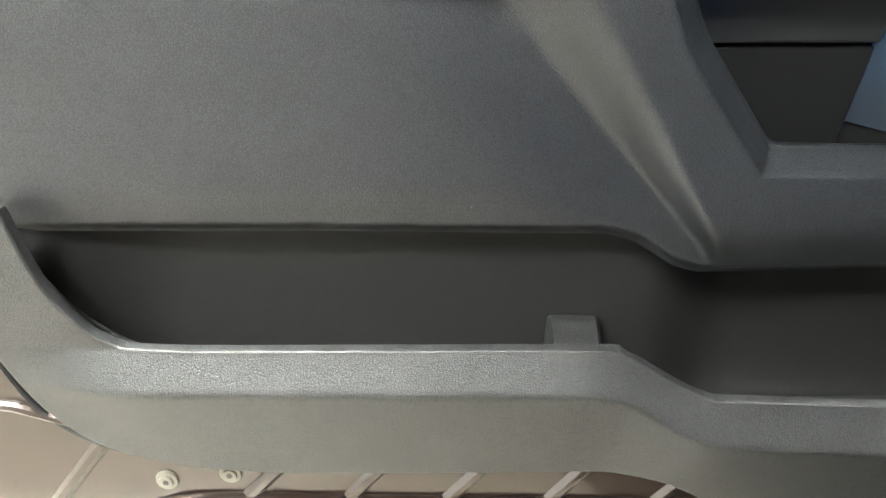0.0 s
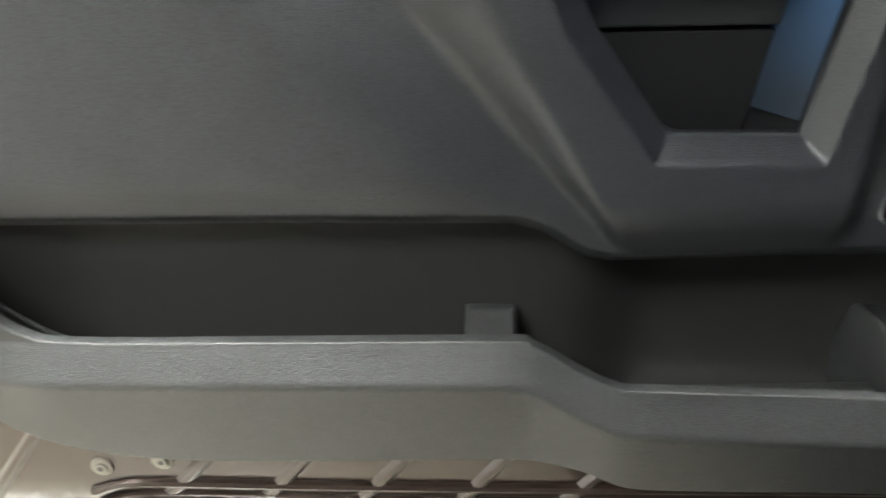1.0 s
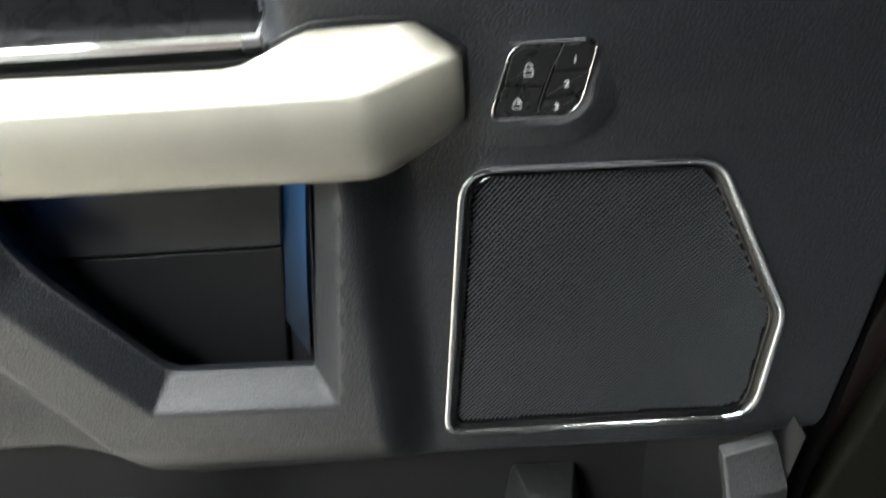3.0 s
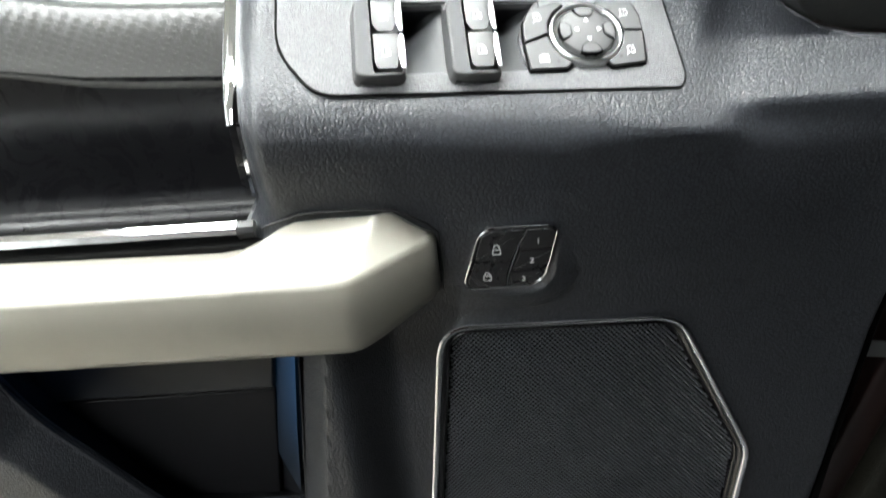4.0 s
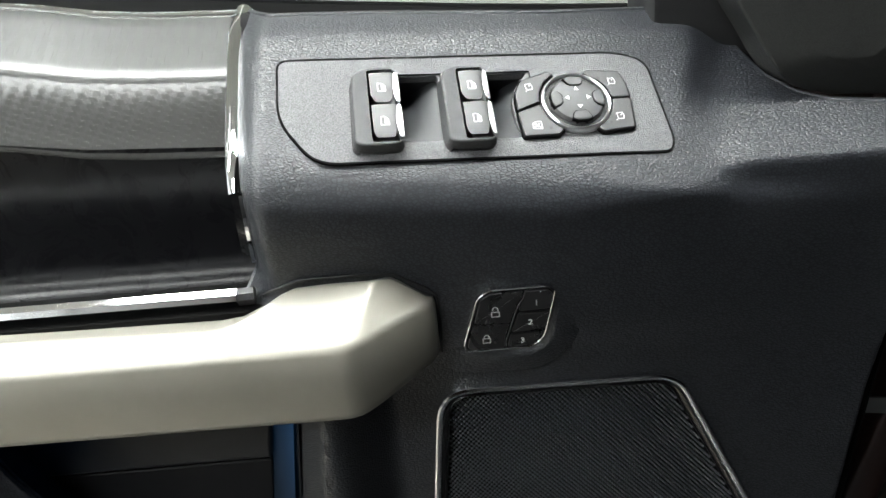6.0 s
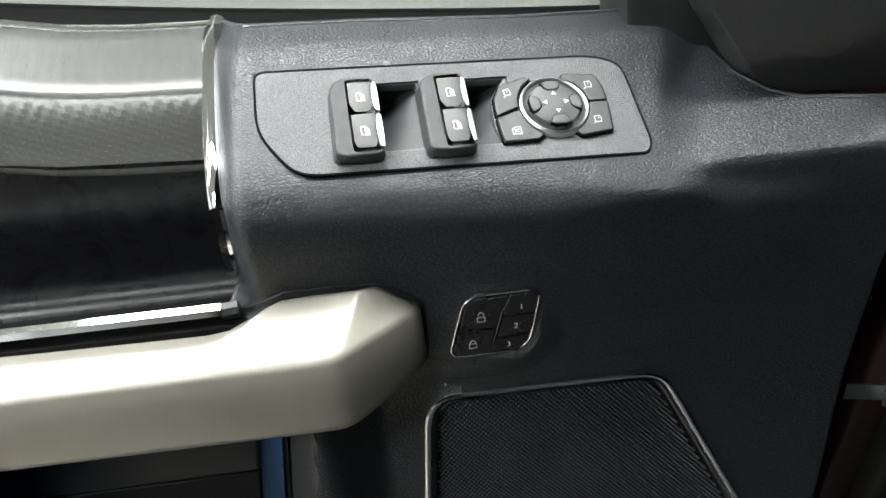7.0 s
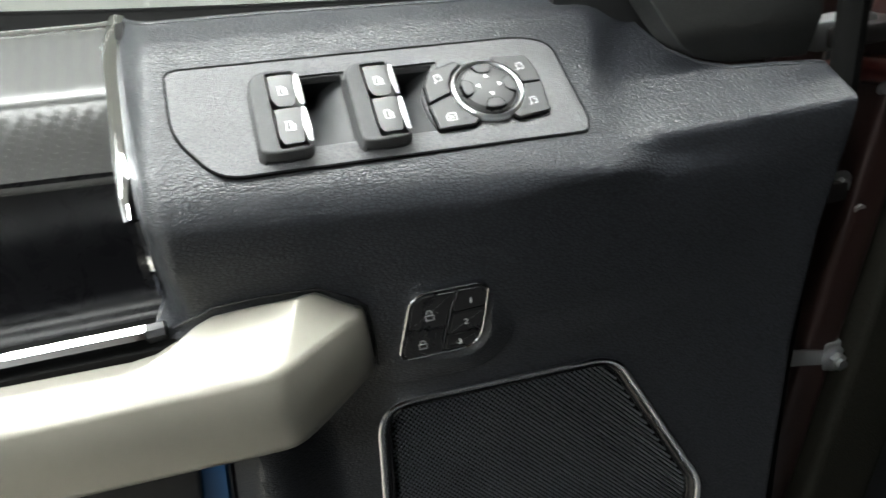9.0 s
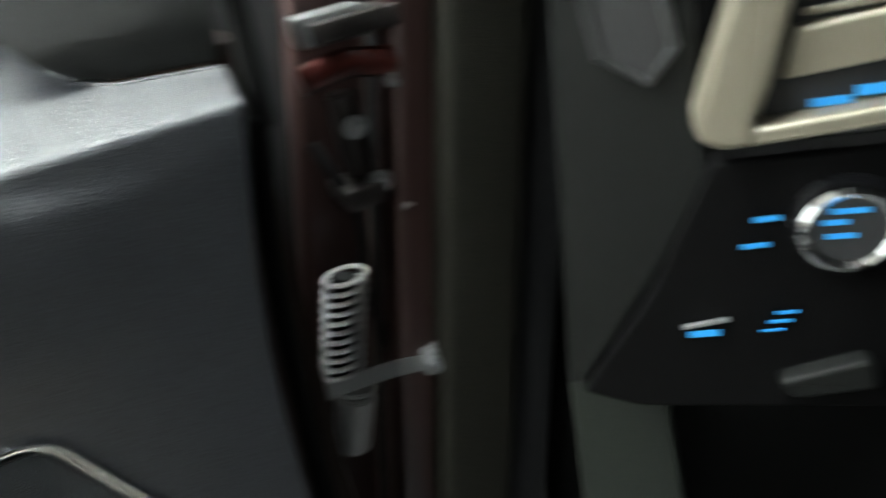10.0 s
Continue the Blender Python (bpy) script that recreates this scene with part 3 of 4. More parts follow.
def handle():
    rows = []
    for x, top, ridge, low, out in ((-0.6, 1.034, 1.02, 0.972, -0.056), (-0.3, 1.033, 1.02, 0.972, -0.056), (-0.112, 1.03, 1.02, 0.972, -0.056), (-0.1, 1.0312, 1.02, 0.972, -0.056), (-0.088, 1.035, 1.02, 0.972, -0.056), (-0.076, 1.04, 1.02, 0.972, -0.056),
                                    (-0.068, 1.042, 1.02, 0.972, -0.056), (-0.055, 1.0425, 1.02, 0.972, -0.056), (-0.045, 1.0425, 1.0202, 0.9722, -0.056), (-0.041, 1.0425, 1.0204, 0.9726, -0.0556), (-0.0375, 1.0425, 1.0206, 0.973, -0.0545), (-0.034, 1.0424, 1.021, 0.9736, -0.0525), (-0.03, 1.0418, 1.0216, 0.9745, -0.0497),
                                    (-0.025, 1.0398, 1.0225, 0.976, -0.046), (-0.013, 1.035, 1.0243, 0.98, -0.0368), (0.0, 1.0293, 1.0252, 0.9845, -0.0265), (0.0035, 1.027, 1.024, 0.9865, -0.023), (0.005, 1.024, 1.021, 0.989, -0.018)):
        skew = 0.013 * float(sm(-0.065, -0.036, x) * (1 - sm(-0.033, 0.003, x)))
        deep = min(-0.012, out + 0.005 + (top - ridge - 0.002) / 0.76)
        rows.append([(x + skew, 0.0, top - 0.012), (x + skew, deep + 0.0015, top - 0.001), (x + skew, deep - 0.0015, top - 0.0008), (x + skew * 0.1, out + 0.0062, ridge + 0.0026), (x, out + 0.0034, ridge + 0.0012), (x, out + 0.0014, ridge - 0.0008), (x, out + 0.0003, ridge - 0.0034), (x, out - 0.0002, (ridge + low) / 2),
                     (x, out + 0.002, low + 0.008), (x, out + 0.004, low + 0.003), (x, out + 0.009, low), (x, 0.0, low + 0.004)])
    bm = loft(rows, close=True, caps=True)
    part("pull_handle", bm, SILVER, DOOR, "satin silver pull handle", sharp=45)
    seam = [(-0.09, 1.033), (-0.076, 1.0405), (-0.067, 1.0438), (-0.043, 1.0442), (-0.016, 1.0422), (0.001, 1.0315), (0.0062, 1.026), (0.0066, 1.0), (0.0055, 0.986)]
    part("handle_gap", sweep([(x, trim_y(x, z) - 0.0006, z) for x, z in seam], ring_section(0.0016, 0.0022, 8)), RUBBER, DOOR, "dark seam round the handle's end")


handle()


def insert():
    prof = [(1.1722, 0.1265), (1.17, 0.118), (1.16, 0.102), (1.15, 0.0862), (1.1445, 0.0776), (1.1405, 0.0727), (1.136, 0.0697), (1.126, 0.0658), (1.11, 0.0612), (1.095, 0.0575), (1.094, 0.064)]

    def up(x):
        return float(np.interp(x, (-0.6, -0.4, -0.243, -0.2, -0.165, -0.115, -0.095), (0.05, 0.033, 0.0152, 0.0068, 0.0032, 0.0002, 0.0)))

    rows = [[(x, y, z + up(x)) for z, y in curve_pts(prof, 6)] for x in np.linspace(-0.6, -0.1, 40)]
    part("woven_insert", loft(rows), WEAVE, DOOR, "grey carbon-weave insert")
    low = curve_pts([(1.1, 0.0575), (1.07, 0.061), (1.04, 0.066), (1.018, 0.064), (1.008, 0.045), (1.006, -0.012)], 4)
    rows = [[(x, y, z + up(x) * float(sm(1.0, 1.1, z))) for z, y in low] for x in np.linspace(-0.6, -0.098, 6)]
    part("gloss_panel", loft(rows), GLOSS_BLACK, DOOR, "glossy black panel under the insert")
    strip = [(-0.0045, -0.003), (-0.0045, 0.002), (-0.003, 0.0045), (0.001, 0.005), (0.004, 0.003), (0.004, -0.003)]
    part("chrome_strip", sweep([(-0.6, -0.013, 1.0345), (-0.103, -0.013, 1.0335)], strip, up=(0, -0.6, 0.8)), CHROME, DOOR, "chrome strip above the handle")
    part("strip_end", sweep([(-0.103, -0.013, 1.0335), (-0.094, -0.012, 1.0335)], strip, up=(0, -0.6, 0.8)), SATIN_BLACK, DOOR, "dark end cap of the chrome strip")
    part("strip_base", box(-0.6, -0.088, -0.02, 0.02, 1.012, 1.028, 0.003), SHADE_BLACK, DOOR, "black base under the chrome strip")
    flat = [(-0.0046, -0.003), (-0.0044, 0.001), (-0.003, 0.0026), (0.0, 0.0034), (0.003, 0.0026), (0.0044, 0.001), (0.0046, -0.003)]
    side_x, side_z = [p[0] for p in TRIM_SIDE], [p[1] for p in TRIM_SIDE]

    def beside(off, back, z0, z1, n):
        return [(x - off, trim_y(x, z) + back, z) for x, z in ((float(np.interp(z, side_z, side_x)), z) for z in np.linspace(z0, z1, n))]

    part("upright_base", sweep(beside(0.003, 0.012, 1.168, 1.052, 20), [(-0.005, -0.012), (-0.005, 0.006), (0.006, 0.006), (0.006, -0.012)], up=(0, -0.8, 0.4)), GLOSS_BLACK, DOOR, "black base of the chrome trim")
    part("chrome_upright", sweep(beside(0.0045, 0.0035, 1.175, 1.093, 16), flat, up=(0.1, -0.8, 0.45)), CHROME, DOOR, "chrome end trim of the insert")
    part("thin_upright", sweep(beside(0.0038, 0.0045, 1.092, 1.046, 8), [(-0.0014, -0.003), (-0.0014, 0.001), (0.0004, 0.0016), (0.0014, -0.003)], up=(0, -1, 0.1)), DARK_CHROME, DOOR, "thin dark chrome edge")
    top = [(x, 0.127, 1.1715 + up(x)) for x in np.linspace(-0.6, -0.101, 30)]
    part("chrome_top_line", sweep(top, ring_section(0.006, 0.006)), CHROME, DOOR, "thin chrome line along the insert")
    ridge = curve_pts([(-0.6, 0.15, 1.252), (-0.4, 0.15, 1.219), (-0.238, 0.15, 1.1955), (-0.096, 0.15, 1.1772), (0.055, 0.15, 1.161), (0.174, 0.15, 1.151), (0.22, 0.15, 1.148)], 5)
    part("window_seal", sweep(ridge, [(-0.006, -0.03), (-0.006, 0.0), (-0.004, 0.0012), (-0.001, 0.0004), (0.0, -0.0016), (0.002, -0.001), (0.006, -0.004), (0.022, -0.009), (0.026, -0.03)], up=(0, 0, 1)), SHADE_BLACK, DOOR, "black window seal")
    part("window_glass", box(-0.9, 0.22, 0.168, 0.172, 1.12, 1.7), GLASS, DOOR, "clear door window glass").visible_shadow = False


def stroke(pts, w, closed=False):
    """A thin flat line in local x-y."""
    bm = bmesh.new()
    seq = pts + [pts[0]] if closed else pts
    for (ax, ay), (bx, by) in zip(seq, seq[1:]):
        d = Vector((bx - ax, by - ay))
        if d.length < 1e-7:
            continue
        d.normalize()
        n, e = Vector((-d.y, d.x)) * w / 2, d * w / 2
        q = [(ax - e.x + n.x, ay - e.y + n.y), (ax - e.x - n.x, ay - e.y - n.y), (bx + e.x - n.x, by + e.y - n.y), (bx + e.x + n.x, by + e.y + n.y)]
        bm.faces.new([bm.verts.new((x, y, 0)) for x, y in q])
    return bm


def at(frame_m, x, y, h=0.0, turn=0.0):
    return frame_m @ Matrix.Translation((x, y, h)) @ pose(0, 0, 0, 0, 0, turn)


def symbol(name, lines, w, m, parent, label):
    bm = merge(*[stroke(list(pts), w, closed) for pts, closed in lines])
    bm.transform(m)
    part(name, bm, WHITE_INK, parent, label, smooth=False)


def mm(*pts):
    return [(a / 1000, b / 1000) for a, b in pts]


WINDOW_MARK = [(mm((-2.0, -2.6), (-2.0, 2.6), (0.2, 2.6), (1.9, 0.6), (2.0, -2.6)), True)]
MIRROR_MARK = [(mm((-1.4, -2), (-1.6, 1.8), (1.6, 2.2), (2.2, 0), (1.8, -2)), True), (mm((-1.4, -2), (-2.6, -3)), False), (mm((0.4, 0.4), (1, 1)), False)]
CROSS_MARK = [(mm((-2.4, -2.2), (-2.4, 1), (-0.6, 2.4), (2.4, 2.4), (2.4, -2.2)), True), (mm((-1.4, -1.2), (1.4, 1.2)), False), (mm((-1.4, 1.2), (1.4, -1.2)), False)]


def switches():
    out = rounded(mm((-108, 35.5), (84, 33.5), (101.5, 27), (103.5, -30), (100, -37.5), (-90, -34.5), (-108.3, -6)), [0.007, 0.02, 0.02, 0.012, 0.01, 0.012, 0.012])
    flip = Matrix(((1, 0, 0, 0), (0, 0, 1, 0), (0, -1, 0, 0), (0, 0, 0, 1)))
    # finger wells beside each pair of rockers
    hood = (mm((-69, -28), (-68.4, 16.5), (-62, 21.6), (-48, 21.4), (-44.6, 19.6), (-44.3, 17.7), (-58.2, 17.7), (-58.2, -26.4), (-43.8, -26.4), (-43.9, -28.2), (-47.5, -29.9), (-64, -30.2)),
            [0.005, 0.007, 0.004, 0.003, 0.002, 0.0006, 0.0012, 0.0012, 0.0006, 0.003, 0.003, 0.004])
    wells = [rounded(mm((-58, 21), (-20.5, 21), (-20.5, -23.5), (-58, -23.5)), 0.002, 3), rounded(mm((-12, 20.5), (30, 20.5), (22, 10), (18.5, 0), (18.5, -15), (21, -24), (-12, -24)), 0.002, 3)]
    bm = panel(inset(out, 0.0006), lambda x, z: -0.0007, 0.02, 0.004, wells, 0.0005)
    bm.transform(BEZEL_M @ flip)
    plate = part("switch_panel", bm, BEZEL_PLASTIC, DOOR, "black window and mirror switch panel")
    # dark strip that paints the shade of the gap round the plate
    gap = sweep([BEZEL_M @ Vector((x, y, 0.0)) for x, y in out], [(-0.0006, -0.003), (-0.0006, 0.0009), (0.0006, 0.0009), (0.0006, -0.003)], up=BN, closed=True)
    part("shadow_gap", gap, SHADE_BLACK, plate)
    for x0, x1, y1, y0 in ((-0.0585, -0.0195, 0.0215, -0.024), (-0.0125, 0.031, 0.021, -0.0245)):
        rows = []
        for k in range(15):
            t = min(k / 13, 1)
            row = []
            for j in range(-1, 14):
                s = min(max(j / 12, 0), 1)
                h = -0.0005 - 0.021 * t**1.3 * (1 - 0.85 * float(sm(0.35, 1, s)))
                if k == 14 or j in (-1, 13):
                    h = 0.002
                row.append(BEZEL_M @ Vector((x0 + (x1 - x0) * s, y0 + (y1 - y0) * t, h)))
            rows.append(row)
        part("finger_well", loft(rows), LEDGE, plate, "dark scooped finger well")
    across = ((-58.8, 9.0), (-55.5, 9.3), (-52.0, 9.4), (-48.5, 9.2), (-46.3, 8.9), (-45.0, 8.2), (-44.0, 6.8), (-43.4, 4.5), (-43.2, 2.0))

    for dx, dy in ((-0.0005, 0.0), (0.0478, -0.0006)):
        m = at(BEZEL_M, dx, dy, -0.001)
        part("switch_hood", soft_plate(*hood, 0.0098, 0.0017, m, 4, 0.0016), HOOD_PLASTIC, plate, "rounded black switch surround")
        part("rocker_bed", prism(mm((-58, -26.3), (-58, 17.6), (-44.6, 17.6), (-44.6, -26.3)), 0.0045, 0.0, m), RUBBER, plate)
        for y0, y1, lean_up in ((-3.1, 16.9, 0.9), (-26.0, -4.4, 0.7)):
            ends = ((0, -4.0), (0.004, -0.5), (0.025, -0.05), (0.06, 0.0), (0.94, 0.0), (0.975, -0.05), (0.996, -0.5), (1, -4.0))
            key = at(BEZEL_M, dx, dy, 0.0)
            rows = [[key @ Vector((x / 1000, (y0 + (y1 - y0) * t) / 1000, (h + min(0, drop) * (1 if h > 4 else 0.2) + lean_up * (t - 0.5)) / 1000)) for x, h in across] for t, drop in ends]
            part("window_rocker", loft(rows), ROCKER, plate, "grey-black window rocker", sharp=22)
            rows = []
            for k in range(11):
                t = k / 10
                bulge = math.sin(math.pi * (0.06 + 0.88 * t)) ** 0.6
                xs = [-44.6 - 1.9 * bulge + (1.3 + 2.0 * bulge) * j / 5 for j in range(6)]
                rows.append([key @ Vector((x / 1000, (y0 + 0.7 + (y1 - y0 - 1.4) * t) / 1000, (9.5 - 1.0 * (j / 5) ** 1.5 + lean_up * (t - 0.5)) / 1000)) for j, x in enumerate(xs)])
            part("rocker_tip", loft(rows), SATIN_CHROME, plate, "bright chrome rocker tip")
            symbol("symbol", WINDOW_MARK, 0.0004, at(BEZEL_M, dx - 0.0527, dy + (y0 + y1) / 2000 - 0.0006, 0.0099), plate, "white window symbol")
            filled = bmesh.new()
            filled.faces.new([filled.verts.new((a, b, 0)) for a, b in mm((-0.1, -1.7), (-0.1, 1.5), (0.3, 1.4), (1.2, 0.2), (1.3, -1.7))])
            filled.transform(at(BEZEL_M, dx - 0.0527, dy + (y0 + y1) / 2000 - 0.0006, 0.0099))
            part("symbol", filled, WHITE_INK, plate, "white window symbol", smooth=False)
    # mirror control
    ring = [BEZEL_M @ Vector((0.0532 + 0.0187 * math.cos(a), -0.0033 + 0.0187 * math.sin(a), 0.0035)) for a in (i / 40 * math.tau for i in range(40))]
    part("mirror_ring", sweep(ring, [(-0.0013, -0.006), (-0.0013, -0.0006), (-0.0009, 0.0005), (0.0, 0.0011), (0.0009, 0.0005), (0.0013, -0.0006), (0.0013, -0.006)], up=BN, closed=True), SATIN_CHROME, plate, "chrome ring of the mirror control")
    part("ring_bed", cylinder(0.018, 0.003, at(BEZEL_M, 0.0532, -0.0033, 0.0), 40), RUBBER, plate)
    rows = [[(at(BEZEL_M, 0.0532, -0.0033, 0.002) @ Vector((r * math.cos(a), r * math.sin(a), h))) for a in (i / 40 * math.tau for i in range(40))] for r, h in ((0.0155, 0.0), (0.0152, 0.002), (0.014, 0.0034), (0.01, 0.0042), (0.005, 0.0044), (0.0004, 0.0045))]
    part("mirror_pad", loft(rows, close=True, caps=True), ROCKER, plate, "round four-way mirror pad")
    for k in range(4):
        raw = mm((-5.4, 13.6), (-4.2, 10.4), (-2.6, 8.8), (2.6, 8.8), (4.2, 10.4), (5.4, 13.6), (2.6, 14.7), (-2.6, 14.7))
        part("pad_notch", soft_plate(raw, 0.0008, 0.0052, 0.0005, at(BEZEL_M, 0.0532, -0.0033, 0.0016, 90 * k), 2), ROCKER, plate)
        # slightly larger dark plate draws the shade line round the notch
        part("notch_edge", prism(inset(raw, -0.0004), 0.0048, 0.0, at(BEZEL_M, 0.0532, -0.0033, 0.0016, 90 * k)), SHADE_BLACK, plate)
        tri = bmesh.new()
        tri.faces.new([tri.verts.new((x, y, 0)) for x, y in mm((-1.5, 5), (1.5, 5), (0, 7.6))])
        tri.transform(at(BEZEL_M, 0.0532, -0.0033, 0.0069, 90 * k))
        part("arrow", tri, WHITE_INK, plate, "small white arrow")
    for outline, r in ((mm((19.6, -7.4), (20, 4), (24.5, 12.5), (41, 18.6), (43.5, 16.6), (37, 11), (33.4, 4), (32.6, -2.4)), 0.001), (mm((19.4, -9), (32.6, -4.2), (34.8, -12.5), (38.5, -17.8), (43, -21.3), (39.6, -24.6), (20.4, -24.9)), 0.001),
                       (mm((63.5, 18.8), (82, 17.2), (84.4, 8), (84.6, -1.2), (74, -1.2), (73, 5), (69, 11), (61.4, 15.5)), 0.0015), (mm((74, -2.4), (84.6, -2.2), (82.4, -22), (64.5, -24.2), (61.6, -21), (68.5, -16), (72.4, -9.5)), 0.0015)):
        part("mirror_button", soft_plate(outline, r, 0.0036, 0.0006, at(BEZEL_M, 0, 0, -0.0002), 2), PAD, plate, "black corner button of the mirror control")
        # dark plate draws the shade line round the button
        part("button_gap", prism([(a, b) for a, b in inset(rounded(outline, r, 2), -0.0009)], 0.0013, 0.0, at(BEZEL_M, 0, 0, 0.0008)), SHADE_BLACK, plate)
    for lines, x, y, turn in ((MIRROR_MARK, 28.0, 7.9, 10), (CROSS_MARK, 28.3, -18.5, 0), (MIRROR_MARK, 76, 10, 0), (MIRROR_MARK, 75.4, -14.5, 0)):
        symbol("symbol", lines, 0.00042, at(BEZEL_M, x / 1000, y / 1000, 0.0036, turn), plate, "white mirror symbol")
    for x, y in ((69, 12.5), (35.5, -20.5), (69.3, -18.5)):
        part("indicator", cylinder(0.0009, 0.0036, at(BEZEL_M, x / 1000, y / 1000, 0.0), 10), RUBBER, plate)


insert()
switches()


def lock():
    e = 0.004
    x, z = 0.046, 1.007
    m = plane_frame((x, trim_y(x, z) - 0.0004, z), (e * 2, trim_y(x + e, z) - trim_y(x - e, z), 0), (0, trim_y(x, z + 0.015) - trim_y(x, z - 0.015), 0.03))
    out = rounded(mm((-28.6, -21.2), (-17.8, 16.5), (-11.5, 21), (20.5, 21.2), (25, 17.5), (18.8, -14.4), (11.5, -21)), [0.008, 0.007, 0.007, 0.005, 0.005, 0.008, 0.008], 5)
    base = part("lock_switch", prism(out, 0.0018, 0.0004, m), GLOSS_BLACK, DOOR, "black lock and memory switch in a chrome ring")
    part("chrome_ring", sweep([m @ Vector((a, b, 0.0014)) for a, b in out], [(-0.0006, -0.002), (-0.0006, 0.0008), (0, 0.0012), (0.0006, 0.0008), (0.0006, -0.002)], up=m.col[2].to_3d(), closed=True), DARK_CHROME, base, "thin chrome ring")
    # a scooped lip that rises below and beside the switch
    middle = Vector((sum(a for a, b in out), sum(b for a, b in out))) / len(out)
    rows = []
    for off, h in ((0.0002, -0.001), (0.0007, 0.0002), (0.0014, 0.0006), (0.0038, 0.0034), (0.0052, 0.0038), (0.009, 0.0028), (0.02, -0.0012)):
        row = []
        for (a, b), q in zip(inset(out, -off), out):
            away = (Vector(q) - middle).normalized()
            w = float(sm(0.1, 0.8, 0.35 * away.x - 0.94 * away.y))
            row.append(m @ Vector((a, b, h * w - 0.0025 * (1 - w))))
        rows.append(row)
    part("pad_surround", loft(rows, close=True), BLACK_VINYL, base)
    for pts in (mm((-20.6, -0.5), (-16.4, 15.8), (-11, 19.3), (7.2, 19.6), (6.2, 15), (3.6, 10.6), (-0.6, -1.6)), mm((-25.2, -15.5), (-21, -1.6), (-1, -2.8), (-3.6, -12), (-4.2, -19.5), (-21.5, -19.6), (-24.4, -18.6)),
                mm((5, 6), (22.2, 6.6), (23.6, 16.6), (20, 19.6), (8.2, 19.6), (7.2, 14.6), (4.8, 10.4)), mm((0.2, -8.6), (19.2, -7.6), (21.8, 5), (4.4, 4.6)), mm((-2.2, -19), (10.6, -19.2), (17.2, -13.6), (18.6, -9), (-0.4, -10))):
        part("button", prism(rounded(pts, 0.0012, 3), 0.0032, 0.0007, m), LOCK_BUTTON, base, "black push button")
    part("split_line", sweep([m @ Vector((a / 1000, b / 1000, 0.0028)) for a, b in ((7.4, 18), (6.5, 14.6), (4.0, 10.4), (-1.4, -8), (-3.2, -14), (-3.2, -18))], ring_section(0.0009, 0.0012, 6), up=m.col[2].to_3d()), DARK_CHROME, base)
    shackle = [(1.5 * math.cos(a), 1.1 + 1.9 * math.sin(a)) for a in (math.pi * k / 8 for k in range(9))]
    body = [(mm((-2.1, -2.6), (2.1, -2.6), (2.1, 0.6), (-2.1, 0.6)), True)]
    symbol("symbol", body + [(mm((-1.5, 0.6), *shackle[::-1], (1.5, 0.6)), False)], 0.00055, at(m, -0.0141, -0.0118, 0.0034), base, "white closed padlock symbol")
    symbol("symbol", body + [(mm((-1.5, 2.2), *[(a, b + 1) for a, b in shackle[::-1]], (1.5, 0.6)), False)], 0.00055, at(m, -0.0084, 0.0066, 0.0034), base, "white open padlock symbol")
    for digit, a, b in (("1", 14.4, 11.4), ("2", 10.9, -1.8), ("3", 6.3, -14.6)):
        c = bpy.data.curves.new("digit", "FONT")
        c.body, c.size, c.align_x, c.align_y = digit, 0.0052, "CENTER", "CENTER"
        c.offset = 0.00008
        tmp = new("digit_source", c)
        bpy.context.view_layer.update()
        me = bpy.data.meshes.new_from_object(tmp.evaluated_get(bpy.context.evaluated_depsgraph_get()))
        bpy.data.objects.remove(tmp)
        bm = bmesh.new()
        bm.from_mesh(me)
        bpy.data.meshes.remove(me)
        bm.transform(at(m, a / 1000, b / 1000, 0.0034))
        part("digit", bm, WHITE_INK, base, "white printed digit " + digit, smooth=False)
        bpy.data.curves.remove(c)


lock()

# ---- map pocket ----
RIM = [(-0.81, 0.767), (-0.794, 0.704), (-0.774, 0.666), (-0.749, 0.642), (-0.705, 0.634), (-0.5, 0.639), (-0.318, 0.644), (-0.29, 0.639), (-0.25, 0.618), (-0.221, 0.606), (-0.19, 0.603), (0.0, 0.6),
       (0.085, 0.592), (0.125, 0.592), (0.157, 0.614), (0.174, 0.655), (0.173, 0.727)]
FOOT = [(-0.88, 0.7), (-0.85, 0.614), (-0.813, 0.554), (-0.767, 0.518), (-0.699, 0.494), (-0.605, 0.487), (-0.44, 0.494), (-0.264, 0.504), (-0.225, 0.498), (-0.183, 0.485), (-0.031, 0.49), (0.1, 0.495), (0.18, 0.52), (0.213, 0.58), (0.224, 0.66), (0.216, 0.727)]


def pocket_y(x, z):
    rim = float(np.interp(x, [p[0] for p in RIM[4:14]], [p[1] for p in RIM[4:14]]))
    d = rim - z
    y = -0.034 - 0.012 * float(sm(-0.3, -0.2, x))
    y += float(np.interp(d, [-0.1, 0, 0.003, 0.035, 0.038, 0.041, 0.15], [-0.006, 0, -0.002, -0.0175, -0.0182, -0.0175, 0.006])) * float(sm(-0.86, -0.72, x))
    return y + 0.035 * float(sm(0.1, 0.27, x)) + 0.8 * max(0.0, z - 0.7) * float(sm(0.1, 0.13, x))


